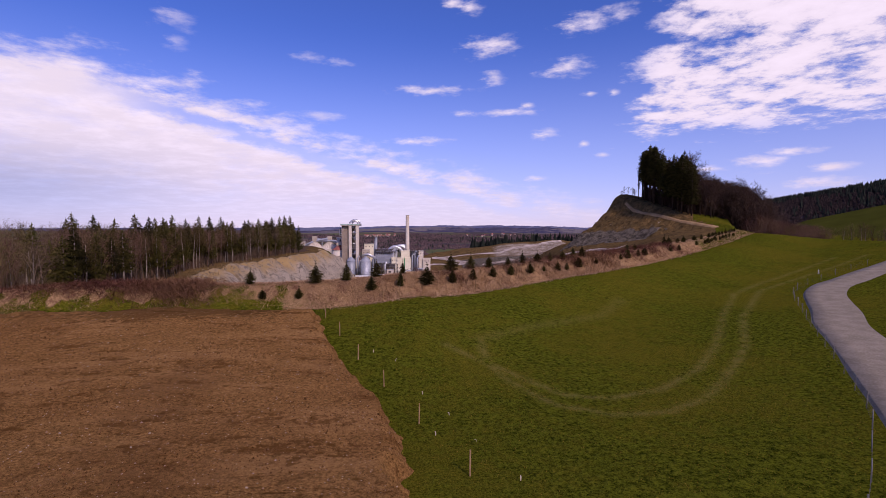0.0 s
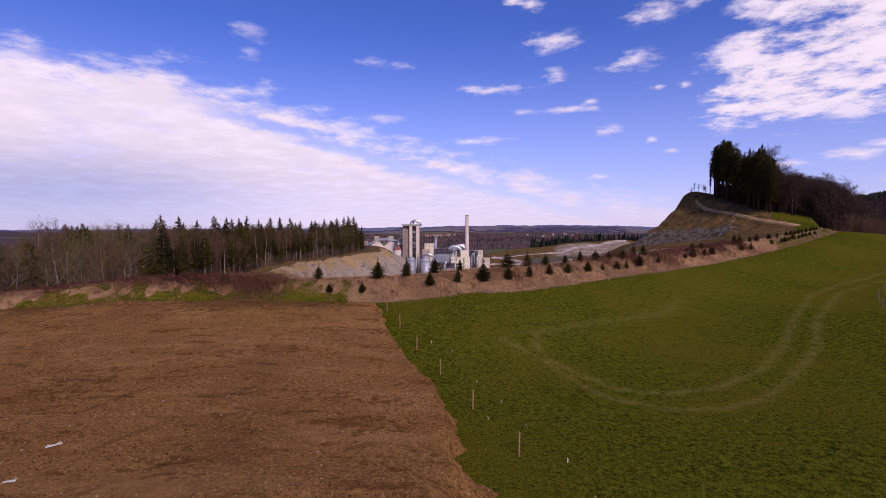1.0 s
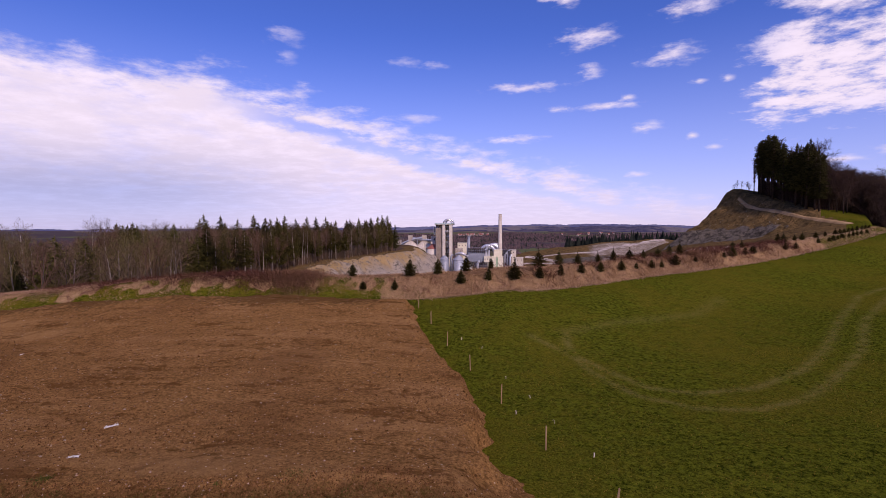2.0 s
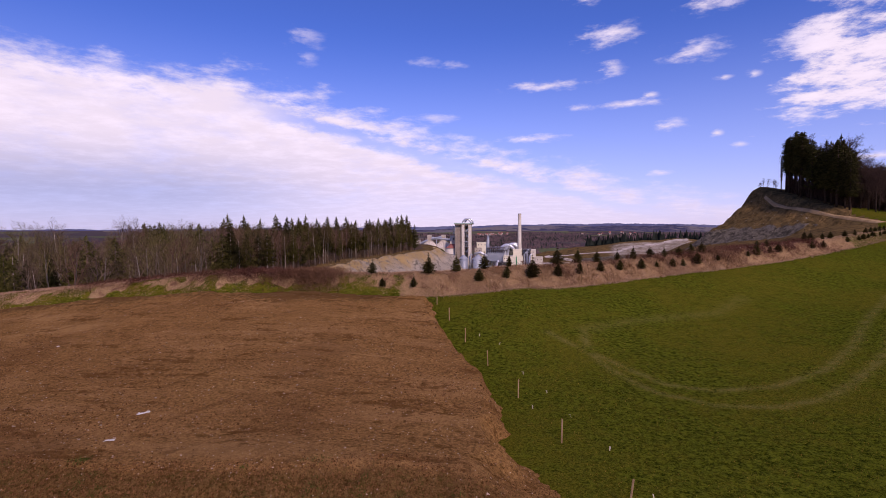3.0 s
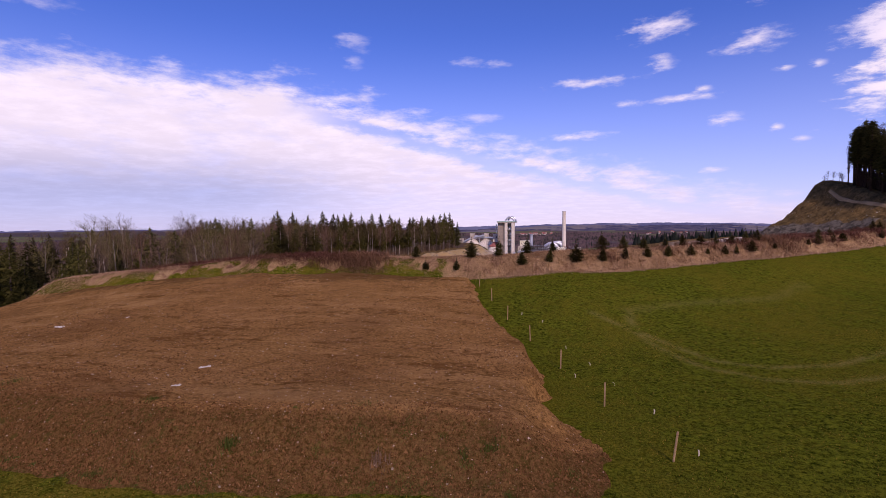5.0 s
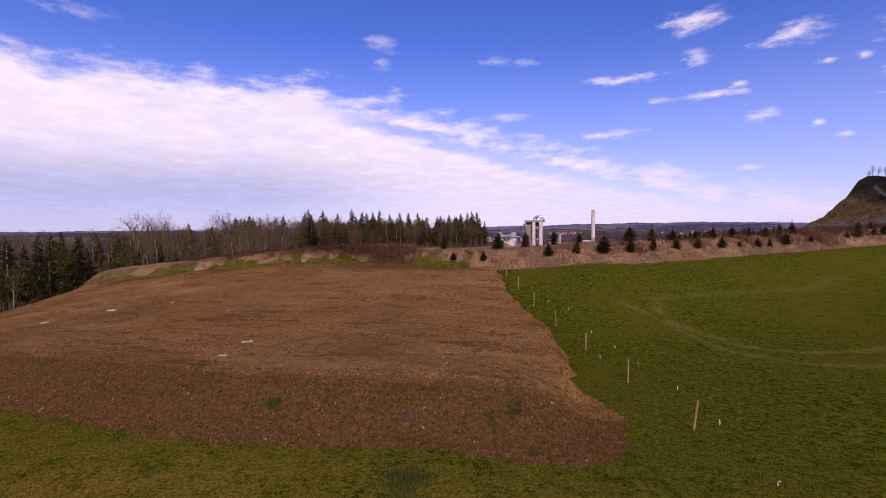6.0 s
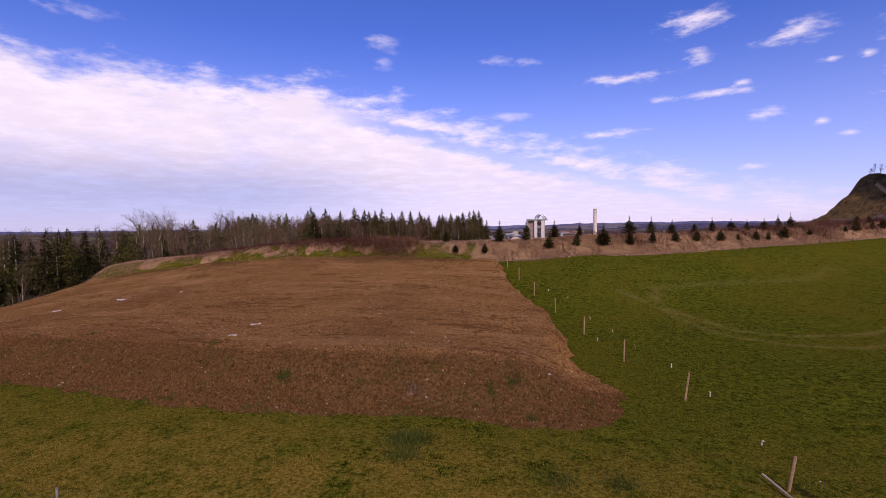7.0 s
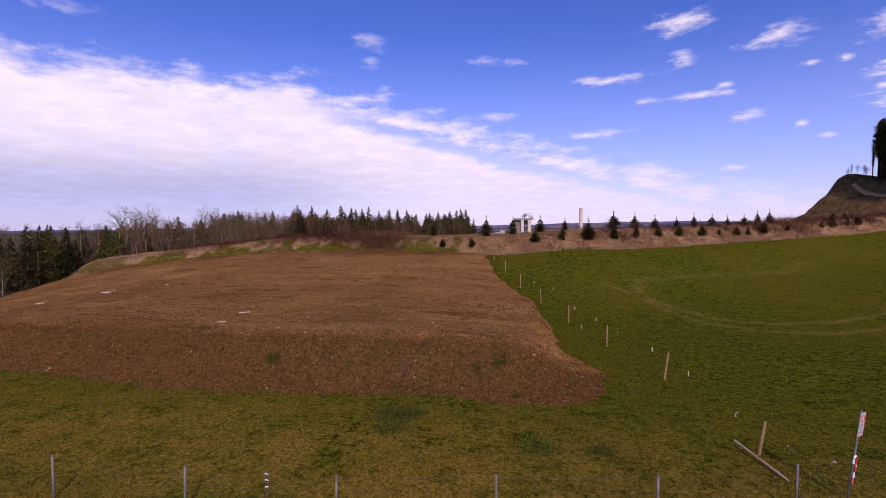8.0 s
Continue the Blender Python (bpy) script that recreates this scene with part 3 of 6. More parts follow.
def build_ground():
    radii = [0.4]
    while radii[-1] < 4850:
        radii.append(radii[-1] + max(0.28, 0.0085 * radii[-1]))
    radii = np.array(radii)
    angles = np.radians(np.concatenate([np.arange(-74, 62, 0.3), np.arange(62, 286, 3.0)]))
    a, r = np.meshgrid(angles, radii)
    x, y = r * np.sin(a), r * np.cos(a)
    z = land(x, y)
    ob = grid_mesh("ground", x, y, z, GROUND, wrap=True)
    d, az = beyond_bank(x, y), np.degrees(a)
    side = pit_side(x, y)
    hl = hill(x, y)
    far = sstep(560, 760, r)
    straw = sstep(-0.6, 0.8, d) * (1 - sstep(8.5, 10, d + 5 * sstep(50, 64, x))) * sstep(-18, -8, x) * (r < 330)
    straw = straw * (1 - sstep(58, 70, x))
    straw = np.maximum(straw, sstep(0.6, 2.6, d) * (1 - sstep(20, 30, d)) * (1 - sstep(-11, -3, x)) * (x > -62) * (0.38 + 0.25 * sstep(0.8, 3.0, d) + 0.4 * grain(x, y, 2.6, 4.0) + 0.35 * grain(x, y, 0.9, 1.0)))
    rough_side = (z > hl - 0.5) & (z < hl + 0.5) & (r > 150) & (r < 420)
    rock = sstep(1, 5, side) * (1 - sstep(60, 110, side)) * (y > 120) * (y < 480) * (x < 20)
    slate = rough_side * sstep(20, 25, 30 - z + 3.5 * wave(x, y, 17, 5.0) + 2 * grain(x, y, 5, 2.0)) * (x < 190) * (y > 190) + ((az > 6.5) & (az < 14.5) & (r > 490) & (r < 566))
    ochre = sstep(1, 4, side) * (1 - sstep(7, 17, side + 5 * wave(x, y, 15, 2.0)))
    dirt = rough_side * (az < 40) * 1.0
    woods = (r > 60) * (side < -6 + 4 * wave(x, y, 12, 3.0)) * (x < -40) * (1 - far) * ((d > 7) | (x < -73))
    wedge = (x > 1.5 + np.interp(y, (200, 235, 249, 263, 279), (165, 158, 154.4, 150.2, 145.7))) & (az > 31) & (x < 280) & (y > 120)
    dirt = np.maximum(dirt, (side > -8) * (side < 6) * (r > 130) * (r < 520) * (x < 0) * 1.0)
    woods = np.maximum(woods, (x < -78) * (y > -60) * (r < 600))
    gravel = 0.5 * sstep(7, 11, az) * (1 - sstep(18.4, 19.2, az)) * sstep(540, 575, r) * (1 - sstep(625, 645, r))
    for line, wide in GRAVEL_ROADS:
        gravel = np.maximum(gravel, 1.25 * np.exp(-((near_line(x, y, line) / wide) ** 2)))
    floor_dirt = (side > 25) * (r > 130) * (r < 640) * (z < 2) * (d > 16)
    dirt = np.maximum(dirt, floor_dirt * 1.0)
    dirt = np.maximum(dirt, ((az > -3) & (az < 22) & (r > 430) & (r < 690)) * 1.0)
    dirt = np.maximum(dirt, (d > 13) * (r < 340) * (az > 8) * (az < 33) * 1.0)
    dirt = np.where(wedge, 0.0, dirt)
    lawn = (az > 38) * sstep(330, 380, r) * (1 - sstep(560, 640, r)) * 1.0
    dry = 1.1 * np.exp(-((x + 4) ** 2) / 500 - (y - 8) ** 2 / 24)
    dry = dry + 0.4 * sstep(0.6, 2.6, d) * (d < 30) * (1 - sstep(-9, -2, x)) * (x > -85)
    arc = np.zeros_like(x)
    for line, wide in ((TRACK_OUTER, 0.42), (TRACK_INNER, 0.42), (TRACK_FAINT, 0.8)):
        arc = np.maximum(arc, np.exp(-((near_line(x, y, line) / wide) ** 2)) * (0.5 if wide > 0.6 else 1.0))
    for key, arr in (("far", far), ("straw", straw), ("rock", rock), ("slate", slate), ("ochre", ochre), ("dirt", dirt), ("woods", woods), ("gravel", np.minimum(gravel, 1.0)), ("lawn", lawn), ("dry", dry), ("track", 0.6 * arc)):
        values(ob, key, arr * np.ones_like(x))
    tagged(ob, "rolling green meadow falling to a quarry valley and far hills", "ground", kind="structure")
    return ob


ground = build_ground()

# ---- the raised field of bare soil ----
SOIL_SIDE = ((13.0, 14.4, 15.5, 16.8, 18.7, 21.2, 22.2, 23.2, 25.0, 28.0, 31.5, 36.0, 40.0, 45.0, 49.5), (-2.0, -0.5, 1.0, 1.65, 1.7, 0.9, -0.2, -1.0, -0.7, -0.8, -1.8, -3.8, -5.8, -7.6, -9.1))
SOIL_FRONT = ((-80, -40, -25, -20, -15, -10, -6.3, -4.4, -2.6, -0.6, 1.0, 2.0), (16.0, 13.6, 12.9, 12.7, 12.4, 13.1, 14.0, 14.5, 14.3, 14.4, 15.4, 16.5))


def soil_inside(x, y):
    """Metres inside the outline of the soil field."""
    right = (np.interp(y, *SOIL_SIDE) - x) * 0.92
    front = y - np.interp(x, *SOIL_FRONT)
    back = 49.3 - y + 0.3 * np.sin(x * 0.5)
    left = x + 71 + 1.5 * np.sin(y * 0.35)
    d = np.minimum(np.minimum(right, front), np.minimum(back, left))
    return d + 0.28 * grain(x, y, 0.9, 3.0) + 0.12 * grain(x, y, 0.3, 1.0)


def soil_top(x, y):
    u, v = np.clip(x, -80, 3) / 50, np.clip(y, 11, 50) / 50
    return 2.367 - 1.874 * u - 9.232 * v - 4.803 * u * u - 2.456 * u * v + 9.137 * v * v + 0.35 * np.exp(-((x + 5) ** 2) / 60 - (y - 17.5) ** 2 / 8)


def soil_z(x, y):
    d, g = soil_inside(x, y), land(x, y)
    front = y - np.interp(x, *SOIL_FRONT)
    width = 0.9 + 2.9 * (1 - sstep(4, 9, front))
    up = sstep(0, 1, np.clip(d / width, 0, 1) * 0.93 + 0.03) * sstep(-0.3, 0.1, d)
    bumps = 0.035 * grain(x, y, 1.9, 1.0) + 0.025 * grain(x, y, 0.6, 2.0) + 0.018 * grain(x, y, 0.26, 5.0)
    top = np.maximum(soil_top(x, y), g + 0.12)
    return np.where(d < 0, g - 0.25 * np.minimum(-d * 2, 1), g + 0.05 + (top - g - 0.05) * up + bumps * sstep(0, 1, d))


def build_soil():
    xs, ys = np.concatenate([np.arange(-80, -30, 0.4), np.arange(-30, 2.6, 0.13)]), np.concatenate([np.arange(11.0, 24, 0.13), np.arange(24, 49.6, 0.25)])
    x, y = np.meshgrid(xs, ys)
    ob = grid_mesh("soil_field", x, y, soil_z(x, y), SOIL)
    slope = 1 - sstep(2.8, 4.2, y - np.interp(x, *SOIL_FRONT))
    # weeds is high on the front slope, for its darker soil and moss
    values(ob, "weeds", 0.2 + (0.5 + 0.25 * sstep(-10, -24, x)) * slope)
    values(ob, "damp_edge", sstep(6.0, 0.5, 49.3 - y) * (0.75 + 0.5 * wave(x, y, 6, 2.0)))
    tagged(ob, "raised field of bare reddish brown soil with pale stones", "soil", kind="structure")
    return ob


soil_field = build_soil()


# ---- shapes ----


class Geo:
    """Collects plain pieces of mesh."""

    def __init__(self):
        self.v, self.f, self.m = [], [], []

    def face(self, pts, mat=0):
        k = len(self.v)
        self.v += [tuple(p) for p in pts]
        self.f.append(tuple(range(k, k + len(pts))))
        self.m.append(mat)

    def box(self, x0, x1, y0, y1, z0, z1, turn=0.0):
        k = len(self.v)
        c, s, mx, my = math.cos(turn), math.sin(turn), (x0 + x1) / 2, (y0 + y1) / 2
        for x in (x0, x1):
            for y in (y0, y1):
                for z in (z0, z1):
                    self.v.append((mx + (x - mx) * c - (y - my) * s, my + (x - mx) * s + (y - my) * c, z))
        for q in ((0, 1, 3, 2), (4, 6, 7, 5), (0, 4, 5, 1), (2, 3, 7, 6), (0, 2, 6, 4), (1, 5, 7, 3)):
            self.f.append(tuple(k + i for i in q))
            self.m.append(0)
        return self

    def path(self, pts, radii, n=8, caps=True):
        """A tube along points."""
        pts = [Vector(p) for p in pts]
        if not isinstance(radii, (tuple, list)):
            radii = [radii] * len(pts)
        k = len(self.v)
        for i, p in enumerate(pts):
            d = (pts[min(i + 1, len(pts) - 1)] - pts[max(i - 1, 0)]).normalized()
            side = d.cross(Vector((0, 0, 1)) if abs(d.z) < 0.95 else Vector((1, 0, 0))).normalized()
            other = side.cross(d)
            for j in range(n):
                a = 2 * math.pi * j / n
                self.v.append(tuple(p + radii[i] * (math.cos(a) * side + math.sin(a) * other)))
        for i in range(len(pts) - 1):
            for j in range(n):
                a, b = k + i * n + j, k + i * n + (j + 1) % n
                self.f.append((a, b, b + n, a + n))
                self.m.append(0)
        if caps:
            self.f.append(tuple(k + j for j in reversed(range(n))))
            self.f.append(tuple(k + (len(pts) - 1) * n + j for j in range(n)))
            self.m += [0, 0]
        return self

    def lathe(self, x, y, rings, n=20):
        """Rings of (radius, height) round an upright axis."""
        k = len(self.v)
        for r, z in rings:
            for j in range(n):
                a = 2 * math.pi * j / n
                self.v.append((x + r * math.cos(a), y + r * math.sin(a), z))
        for i in range(len(rings) - 1):
            for j in range(n):
                a, b = k + i * n + j, k + i * n + (j + 1) % n
                self.f.append((a, b, b + n, a + n))
                self.m.append(0)
        self.f.append(tuple(k + (len(rings) - 1) * n + j for j in range(n)))
        self.m.append(0)
        return self

    def blade(self, base, tip, width, side):
        self.face((base - side * width / 2, base + side * width / 2, tip))
        return self

    def make(self, name, mat, parent=None, smooth=False, label=""):
        me = bpy.data.meshes.new(name)
        me.from_pydata(self.v, [], self.f)
        if smooth:
            me.shade_smooth()
        mats = mat if isinstance(mat, (tuple, list)) else (mat,)
        for one in mats:
            me.materials.append(one)
        if len(mats) > 1:
            me.polygons.foreach_set("material_index", np.array(self.m, np.int32))
        ob = new(name, me)
        ob.parent = parent
        if label:
            ob["label"] = label
        return ob


def root(name, label, category, m=None, group="", kind=""):
    ob = new(name)
    ob.empty_display_size = 0.2
    if m is not None:
        ob.matrix_basis = m
    return tagged(ob, label, category, group, kind)


def flat_object(name, tris, mat):
    """One mesh of loose triangles from an array of shape (n, 3, 3)."""
    me = bpy.data.meshes.new(name)
    n = len(tris)
    me.vertices.add(3 * n)
    me.vertices.foreach_set("co", np.asarray(tris, np.float32).ravel())
    me.loops.add(3 * n)
    me.loops.foreach_set("vertex_index", np.arange(3 * n, dtype=np.int32))
    me.polygons.add(n)
    me.polygons.foreach_set("loop_start", np.arange(0, 3 * n, 3, dtype=np.int32))
    me.update(calc_edges=True)
    me.materials.append(mat)
    return new(name, me)


def surface_z(x, y):
    """The top of ground or soil."""
    return np.maximum(land(x, y), soil_z(x, y))


def top_z(x, y):
    return float(surface_z(np.array([float(x)]), np.array([float(y)]))[0])


def blades(x, y, z, height, lean, width, rng, bend=None):
    """Upright, leaning triangles as an array (n, 3, 3)."""
    n = len(x)
    b = rng.uniform(0, 2 * np.pi, n)
    a = b + np.pi / 2 + rng.uniform(-0.5, 0.5, n)
    side = np.stack([np.cos(a), np.sin(a), np.zeros(n)], -1) * (width * rng.uniform(0.6, 1.4, n) / 2)[:, None]
    off = lean * (rng.uniform(0.2, 1.0, n) if bend is None else 1 - 0.35 * rng.random(n) ** 2)
    tall = height * rng.uniform(0.55, 1.25, n)
    base = np.stack([x, y, z - 0.02], -1)
    tip = base + np.stack([np.cos(b) * off * tall, np.sin(b) * off * tall, tall * np.sqrt(np.maximum(0.05, 1 - off**2))], -1)
    return np.stack([base - side, base + side, tip], 1)


# ---- road ----
ROAD = ((150, 118), (110, 92), (84, 80), (74, 75.3), (66.3, 71.3), (60.4, 68.2), (55.1, 63.6), (51, 58.6), (46.9, 53.2), (42.5, 48), (38.8, 42.4), (35, 36.8), (31, 31), (26.5, 25), (21, 18), (14, 10), (5, 1.5), (-6, -7), (-30, -22))


def build_road():
    pts = [Vector((*p, 0)) for p in ROAD]
    fine = []
    for i in range(len(pts) - 1):
        a, b, c, d = pts[max(i - 1, 0)], pts[i], pts[i + 1], pts[min(i + 2, len(pts) - 1)]
        for k in range(8):
            t = k / 8
            fine.append(0.5 * ((2 * b) + (c - a) * t + (2 * a - 5 * b + 4 * c - d) * t * t + (3 * b - a - 3 * c + d) * t**3))
    w = 2.15
    cols = np.array([-w - 0.6, -w, -w + 0.05, -0.7, 0, 0.7, w - 0.05, w, w + 0.6])
    drop = np.array([-0.25, 0.0, 0.07, 0.09, 0.1, 0.09, 0.07, 0.0, -0.25])
    xs, ys = [], []
    for i, p in enumerate(fine):
        d = (fine[min(i + 1, len(fine) - 1)] - fine[max(i - 1, 0)]).normalized()
        xs.append(p.x + d.y * cols)
        ys.append(p.y - d.x * cols)
    x, y = np.array(xs), np.array(ys)
    mid = land(x[:, 4], y[:, 4])[:, None]
    z = np.maximum(land(x, y), mid - 0.1) * 0.5 + mid * 0.5 + drop
    edge = np.abs(cols) > w + 0.1
    z[:, edge] = land(x, y)[:, edge] - 0.25
    z[:, ~edge] = np.maximum(z, land(x, y) + 0.03)[:, ~edge]
    ob = grid_mesh("road", x, y, z, ASPHALT)
    return tagged(ob, "narrow winding grey asphalt lane between meadows", "road", kind="structure")


road = build_road()


def build_trail():
    """The worn track along the brow of the hill."""
    line = ((139.9, 306), (140.4, 297), (142.5, 288), (145.7, 279), (148.2, 270.5), (150.4, 262), (152.6, 254.5), (154.8, 247), (157.2, 239), (160, 230))
    xs, ys = [], []
    cols = np.array([-1.1, -0.8, 0.0, 0.8, 1.1])
    for i, (px0, py0) in enumerate(line):
        (ax, ay), (bx, by) = line[max(i - 1, 0)], line[min(i + 1, len(line) - 1)]
        far = math.hypot(bx - ax, by - ay)
        wide = cols * (0.55 + 0.04 * i + 0.15 * math.sin(i * 2.2))
        xs.append(px0 + (by - ay) / far * wide)
        ys.append(py0 - (bx - ax) / far * wide)
    x, y = np.array(xs), np.array(ys)
    ob = grid_mesh("trail", x, y, land(x, y) + np.array([-0.3, 0.25, 0.3, 0.25, -0.3]), TRAIL)
    return tagged(ob, "pale worn earth track along the brow of the hill", "track", kind="structure")


trail = build_trail()

# ---- stakes, markers, fences ----


def build_stake(m, height=1.2, label="reddish brown wooden survey stake standing in the grass", name="survey_stake"):
    ob = Geo().path([(0, 0, -0.1), (0, 0, height * 0.97), (0, 0, height)], [0.042, 0.04, 0.025], 6).make(name, WOOD, smooth=False)
    ob.matrix_basis = m
    return tagged(ob, label, "stake", "survey stakes along the soil field")


STAKES = ((5.45, 12.0, 7), (4.15, 19.1, 6), (2.1, 24.6, 1), (-0.05, 30.6, 1), (-2.3, 36.2, -2), (-4.5, 40.8, 1), (-6.5, 45.3, -1), (-8.3, 49.0, 1))
stake = None
for sx, sy, tilt in STAKES:
    m = pose(sx, sy, land_z(sx, sy), 3 * math.sin(sx * 5), tilt, 0)
    if sy < 13:
        build_stake(m, 0.98)
    else:
        stake = build_stake(m) if stake is None else copy_thing(stake, m)
for bx, dd in ((-3.2, 0.4), (-1.5, 0.6), (7.4, 0.8), (11.0, 0.5), (19.0, 0.7), (26.5, 0.6), (31.0, 0.8), (48.0, 0.7)):
    by = float(np.interp(bx, BANK_X, BANK_Y)) + dd
    copy_thing(stake, pose(bx, by, land_z(bx, by), 0, 2, 30 * bx))


def build_marker(m):
    """A white plastic strip bent over, pushed into the turf."""
    g = Geo()
    pts = [(0, 0, -0.05), (0, 0.01, 0.09), (0, 0.03, 0.17), (0.0, 0.08, 0.205), (0, 0.13, 0.185)]
    for (ax, ay, az_), (bx, by, bz) in zip(pts, pts[1:]):
        g.face(((-0.026, ay, az_), (0.026, ay, az_), (0.026, by, bz), (-0.026, by, bz)))
        g.face(((-0.026, by - 0.012, bz), (0.026, by - 0.012, bz), (0.026, ay - 0.012, az_), (-0.026, ay - 0.012, az_)))
    ob = g.make("marker_strip", PALE_SCRAP)
    ob.matrix_basis = m
    return tagged(ob, "bent white plastic marker strip standing in the grass", "marker", "white markers along the stakes")


marker = None
for mx, my, turn in ((5.2, 19.8, 20), (5.7, 15.0, 200), (2.9, 27.9, 80), (6.4, 12.4, 100), (7.0, 11.7, 250), (4.3, 24.0, 10), (1.8, 31.8, 150), (0.3, 34.9, 60), (-1.6, 40.4, 310), (0.8, 29.0, 40), (-3.4, 42.0, 20)):
    m = pose(mx, my, land_z(mx, my), 0, 8, turn)
    marker = build_marker(m) if marker is None else copy_thing(marker, m)


def build_fence_post(m):
    thing = root("fence_post", "slim grey galvanised steel fence post in the grass", "post", m, "posts of the wire fence")
    Geo().path([(0, 0, -0.3), (0, 0, 1.04)], 0.028, 8).make("tube", ZINC, thing, True)
    Geo().path([(0, 0, 1.04), (0, 0, 1.065), (0, 0, 1.075)], [0.032, 0.032, 0.02], 8).make("cap", ZINC, thing, True)
    return thing


FENCE = ((-40.5, 1.6), (-37, 2.0), (-33.5, 2.4), (-30, 2.8), (-26.4, 3.2), (-22.8, 3.7), (-19, 4.3), (-15.2, 4.9), (-11.4, 5.4), (-7.9, 5.75), (-4.35, 6.2), (-1.0, 7.05), (2.3, 7.9), (5.3, 9.2))
UPHILL = ((8.7, 11.6), (10.9, 14.5), (13.7, 17.0), (16.5, 19.6), (19.3, 22.2), (22.0, 24.8), (24.5, 27.2), (26.9, 29.9), (29.1, 32.9), (31.2, 35.9), (33.2, 38.9), (35.2, 41.9), (37.2, 44.9), (39.4, 48.1), (41.6, 51.2), (44.0, 54.5), (46.4, 57.9), (48.8, 61.3), (51.4, 64.6), (54.6, 67.6), (58.6, 70.4), (63.2, 73.2), (68.2, 76.0), (73.4, 78.6), (79, 81.2))
fence_post, tops = None, []
for fx, fy in FENCE + UPHILL:
    fz = land_z(fx, fy)
    lean = 1.5 * math.sin(fx * 3.3)
    m = pose(fx, fy, fz, lean, 1.2 * math.cos(fy * 2.1), 0)
    fence_post = build_fence_post(m) if fence_post is None else copy_thing(fence_post, m)
    tops.append((fx, fy, fz))
wires = root("fence_wire", "thin grey wire mesh strung between the steel posts", "fence")
for level in (0.12, 0.3, 0.48, 0.66, 0.84, 1.0):
    Geo().path([(x, y, z + level) for x, y, z in tops], 0.0013, 3).make("strand", DARK_STEEL, wires)
upright = Geo()
for (ax, ay, az0), (bx, by, bz0) in zip(tops, tops[1:]):
    for k in range(1, 12):
        t = k / 12
        x, y, z = ax + (bx - ax) * t, ay + (by - ay) * t, az0 + (bz0 - az0) * t
        upright.path([(x, y, z + 0.1), (x, y, z + 1.0)], 0.001, 3, False)
tagged(upright.make("cross_wire", DARK_STEEL, wires), kind="stuff")

def build_delineator(m):
    thing = root("road_marker", "small white plastic marker post beside the lane", "marker", m)
    Geo().path([(0, 0, -0.1), (0, 0, 0.62), (0, 0, 0.66)], [0.09, 0.08, 0.05], 8).make("post", WHITE, thing, True)
    Geo().path([(0, 0, 0.44), (0, 0, 0.52)], 0.092, 8).make("band", DARK_STEEL, thing, True)
    return thing


build_delineator(pose(68.0, 79.0, land_z(68.0, 79.0)))


def build_tape_post(m):
    """A thin rod with knots of white tape."""
    thing = root("marker_rod", "thin steel rod with knots of white tape by the wire fence", "marker", m)
    Geo().path([(0, 0, -0.2), (0, 0, 0.98)], 0.01, 6).make("rod", DARK_STEEL, thing, True)
    for k, z in enumerate((0.98, 0.84, 0.68)):
        knot = [(-0.05, 0.0, z), (-0.01, -0.02, z + 0.025), (0.05, 0.01, z + 0.012 * (k - 1))]
        Geo().path(knot, [0.007, 0.015, 0.006], 6).make("tape", WHITE, thing)
    return thing


build_tape_post(pose(-5.95, 6.05, land_z(-5.95, 6.05)))

# the fallen plank and the small sign post
plank = Geo().path([(-1.05, 0, 0), (0.9, 0, 0), (1.05, 0, -0.01)], [0.034, 0.03, 0.006], 7).make("fallen_pole", OLD_WOOD, smooth=False)
plank.matrix_basis = pose(5.32, 11.5, land_z(5.3, 11.5) + 0.09, 0, 2, -72)
tagged(plank, "weathered pointed wooden pole lying in the grass", "pole")


def build_sign(m):
    thing = root("sign_post", "grey steel post with a small white notice and a red-white band", "sign", m)
    Geo().path([(0, 0, -0.3), (0, 0, 2.12)], 0.022, 8).make("post", ZINC, thing, True)
    plate = Geo().box(-0.16, 0.16, -0.042, -0.028, 1.54, 2.08).make("notice", NOTICE, thing, label="white notice with red border and plain lines")
    edge = Geo()
    for x0, x1, z0, z1 in ((-0.155, 0.155, 2.069, 2.075), (-0.155, 0.155, 1.545, 1.551), (-0.155, -0.149, 1.551, 2.069), (0.149, 0.155, 1.551, 2.069)):
        edge.box(x0, x1, -0.047, -0.042, z0, z1)
    edge.make("border", RED, plate)
    text = Geo()
    for k in range(5):
        text.box(-0.1, 0.1 - 0.02 * (k % 2), -0.046, -0.042, 1.62 + 0.045 * k, 1.635 + 0.045 * k)
    text.make("text_bar", DARK_STEEL, plate)
    ring = [(0.09 * math.cos(a), -0.043, 1.95 + 0.09 * math.sin(a)) for a in np.linspace(0, 6.283, 17)]
    Geo().path(ring, 0.011, 4, False).make("ring", RED, plate)
    for k in range(4):
        band = [(0.03 * math.sin(k) + 0.02, -0.03, 0.95 - 0.13 * k), (0.05 * math.cos(k) + 0.02, -0.045, 0.95 - 0.13 * (k + 1))]
        Geo().path(band, 0.022, 5).make("tape", RED if k % 2 else WHITE, thing)
    loop = [(-0.1 + 0.1 * math.cos(a), -0.05, 0.98 + 0.12 * math.sin(a)) for a in np.linspace(-1.2, 3.6, 9)]
    Geo().path(loop[:5], 0.022, 5).make("tape", RED, thing)
    Geo().path(loop[4:], 0.022, 5).make("tape", WHITE, thing)
    return thing


build_sign(pose(6.6, 10.0, land_z(6.6, 10.0), 4, 7, 50))

# ---- litter on the soil ----


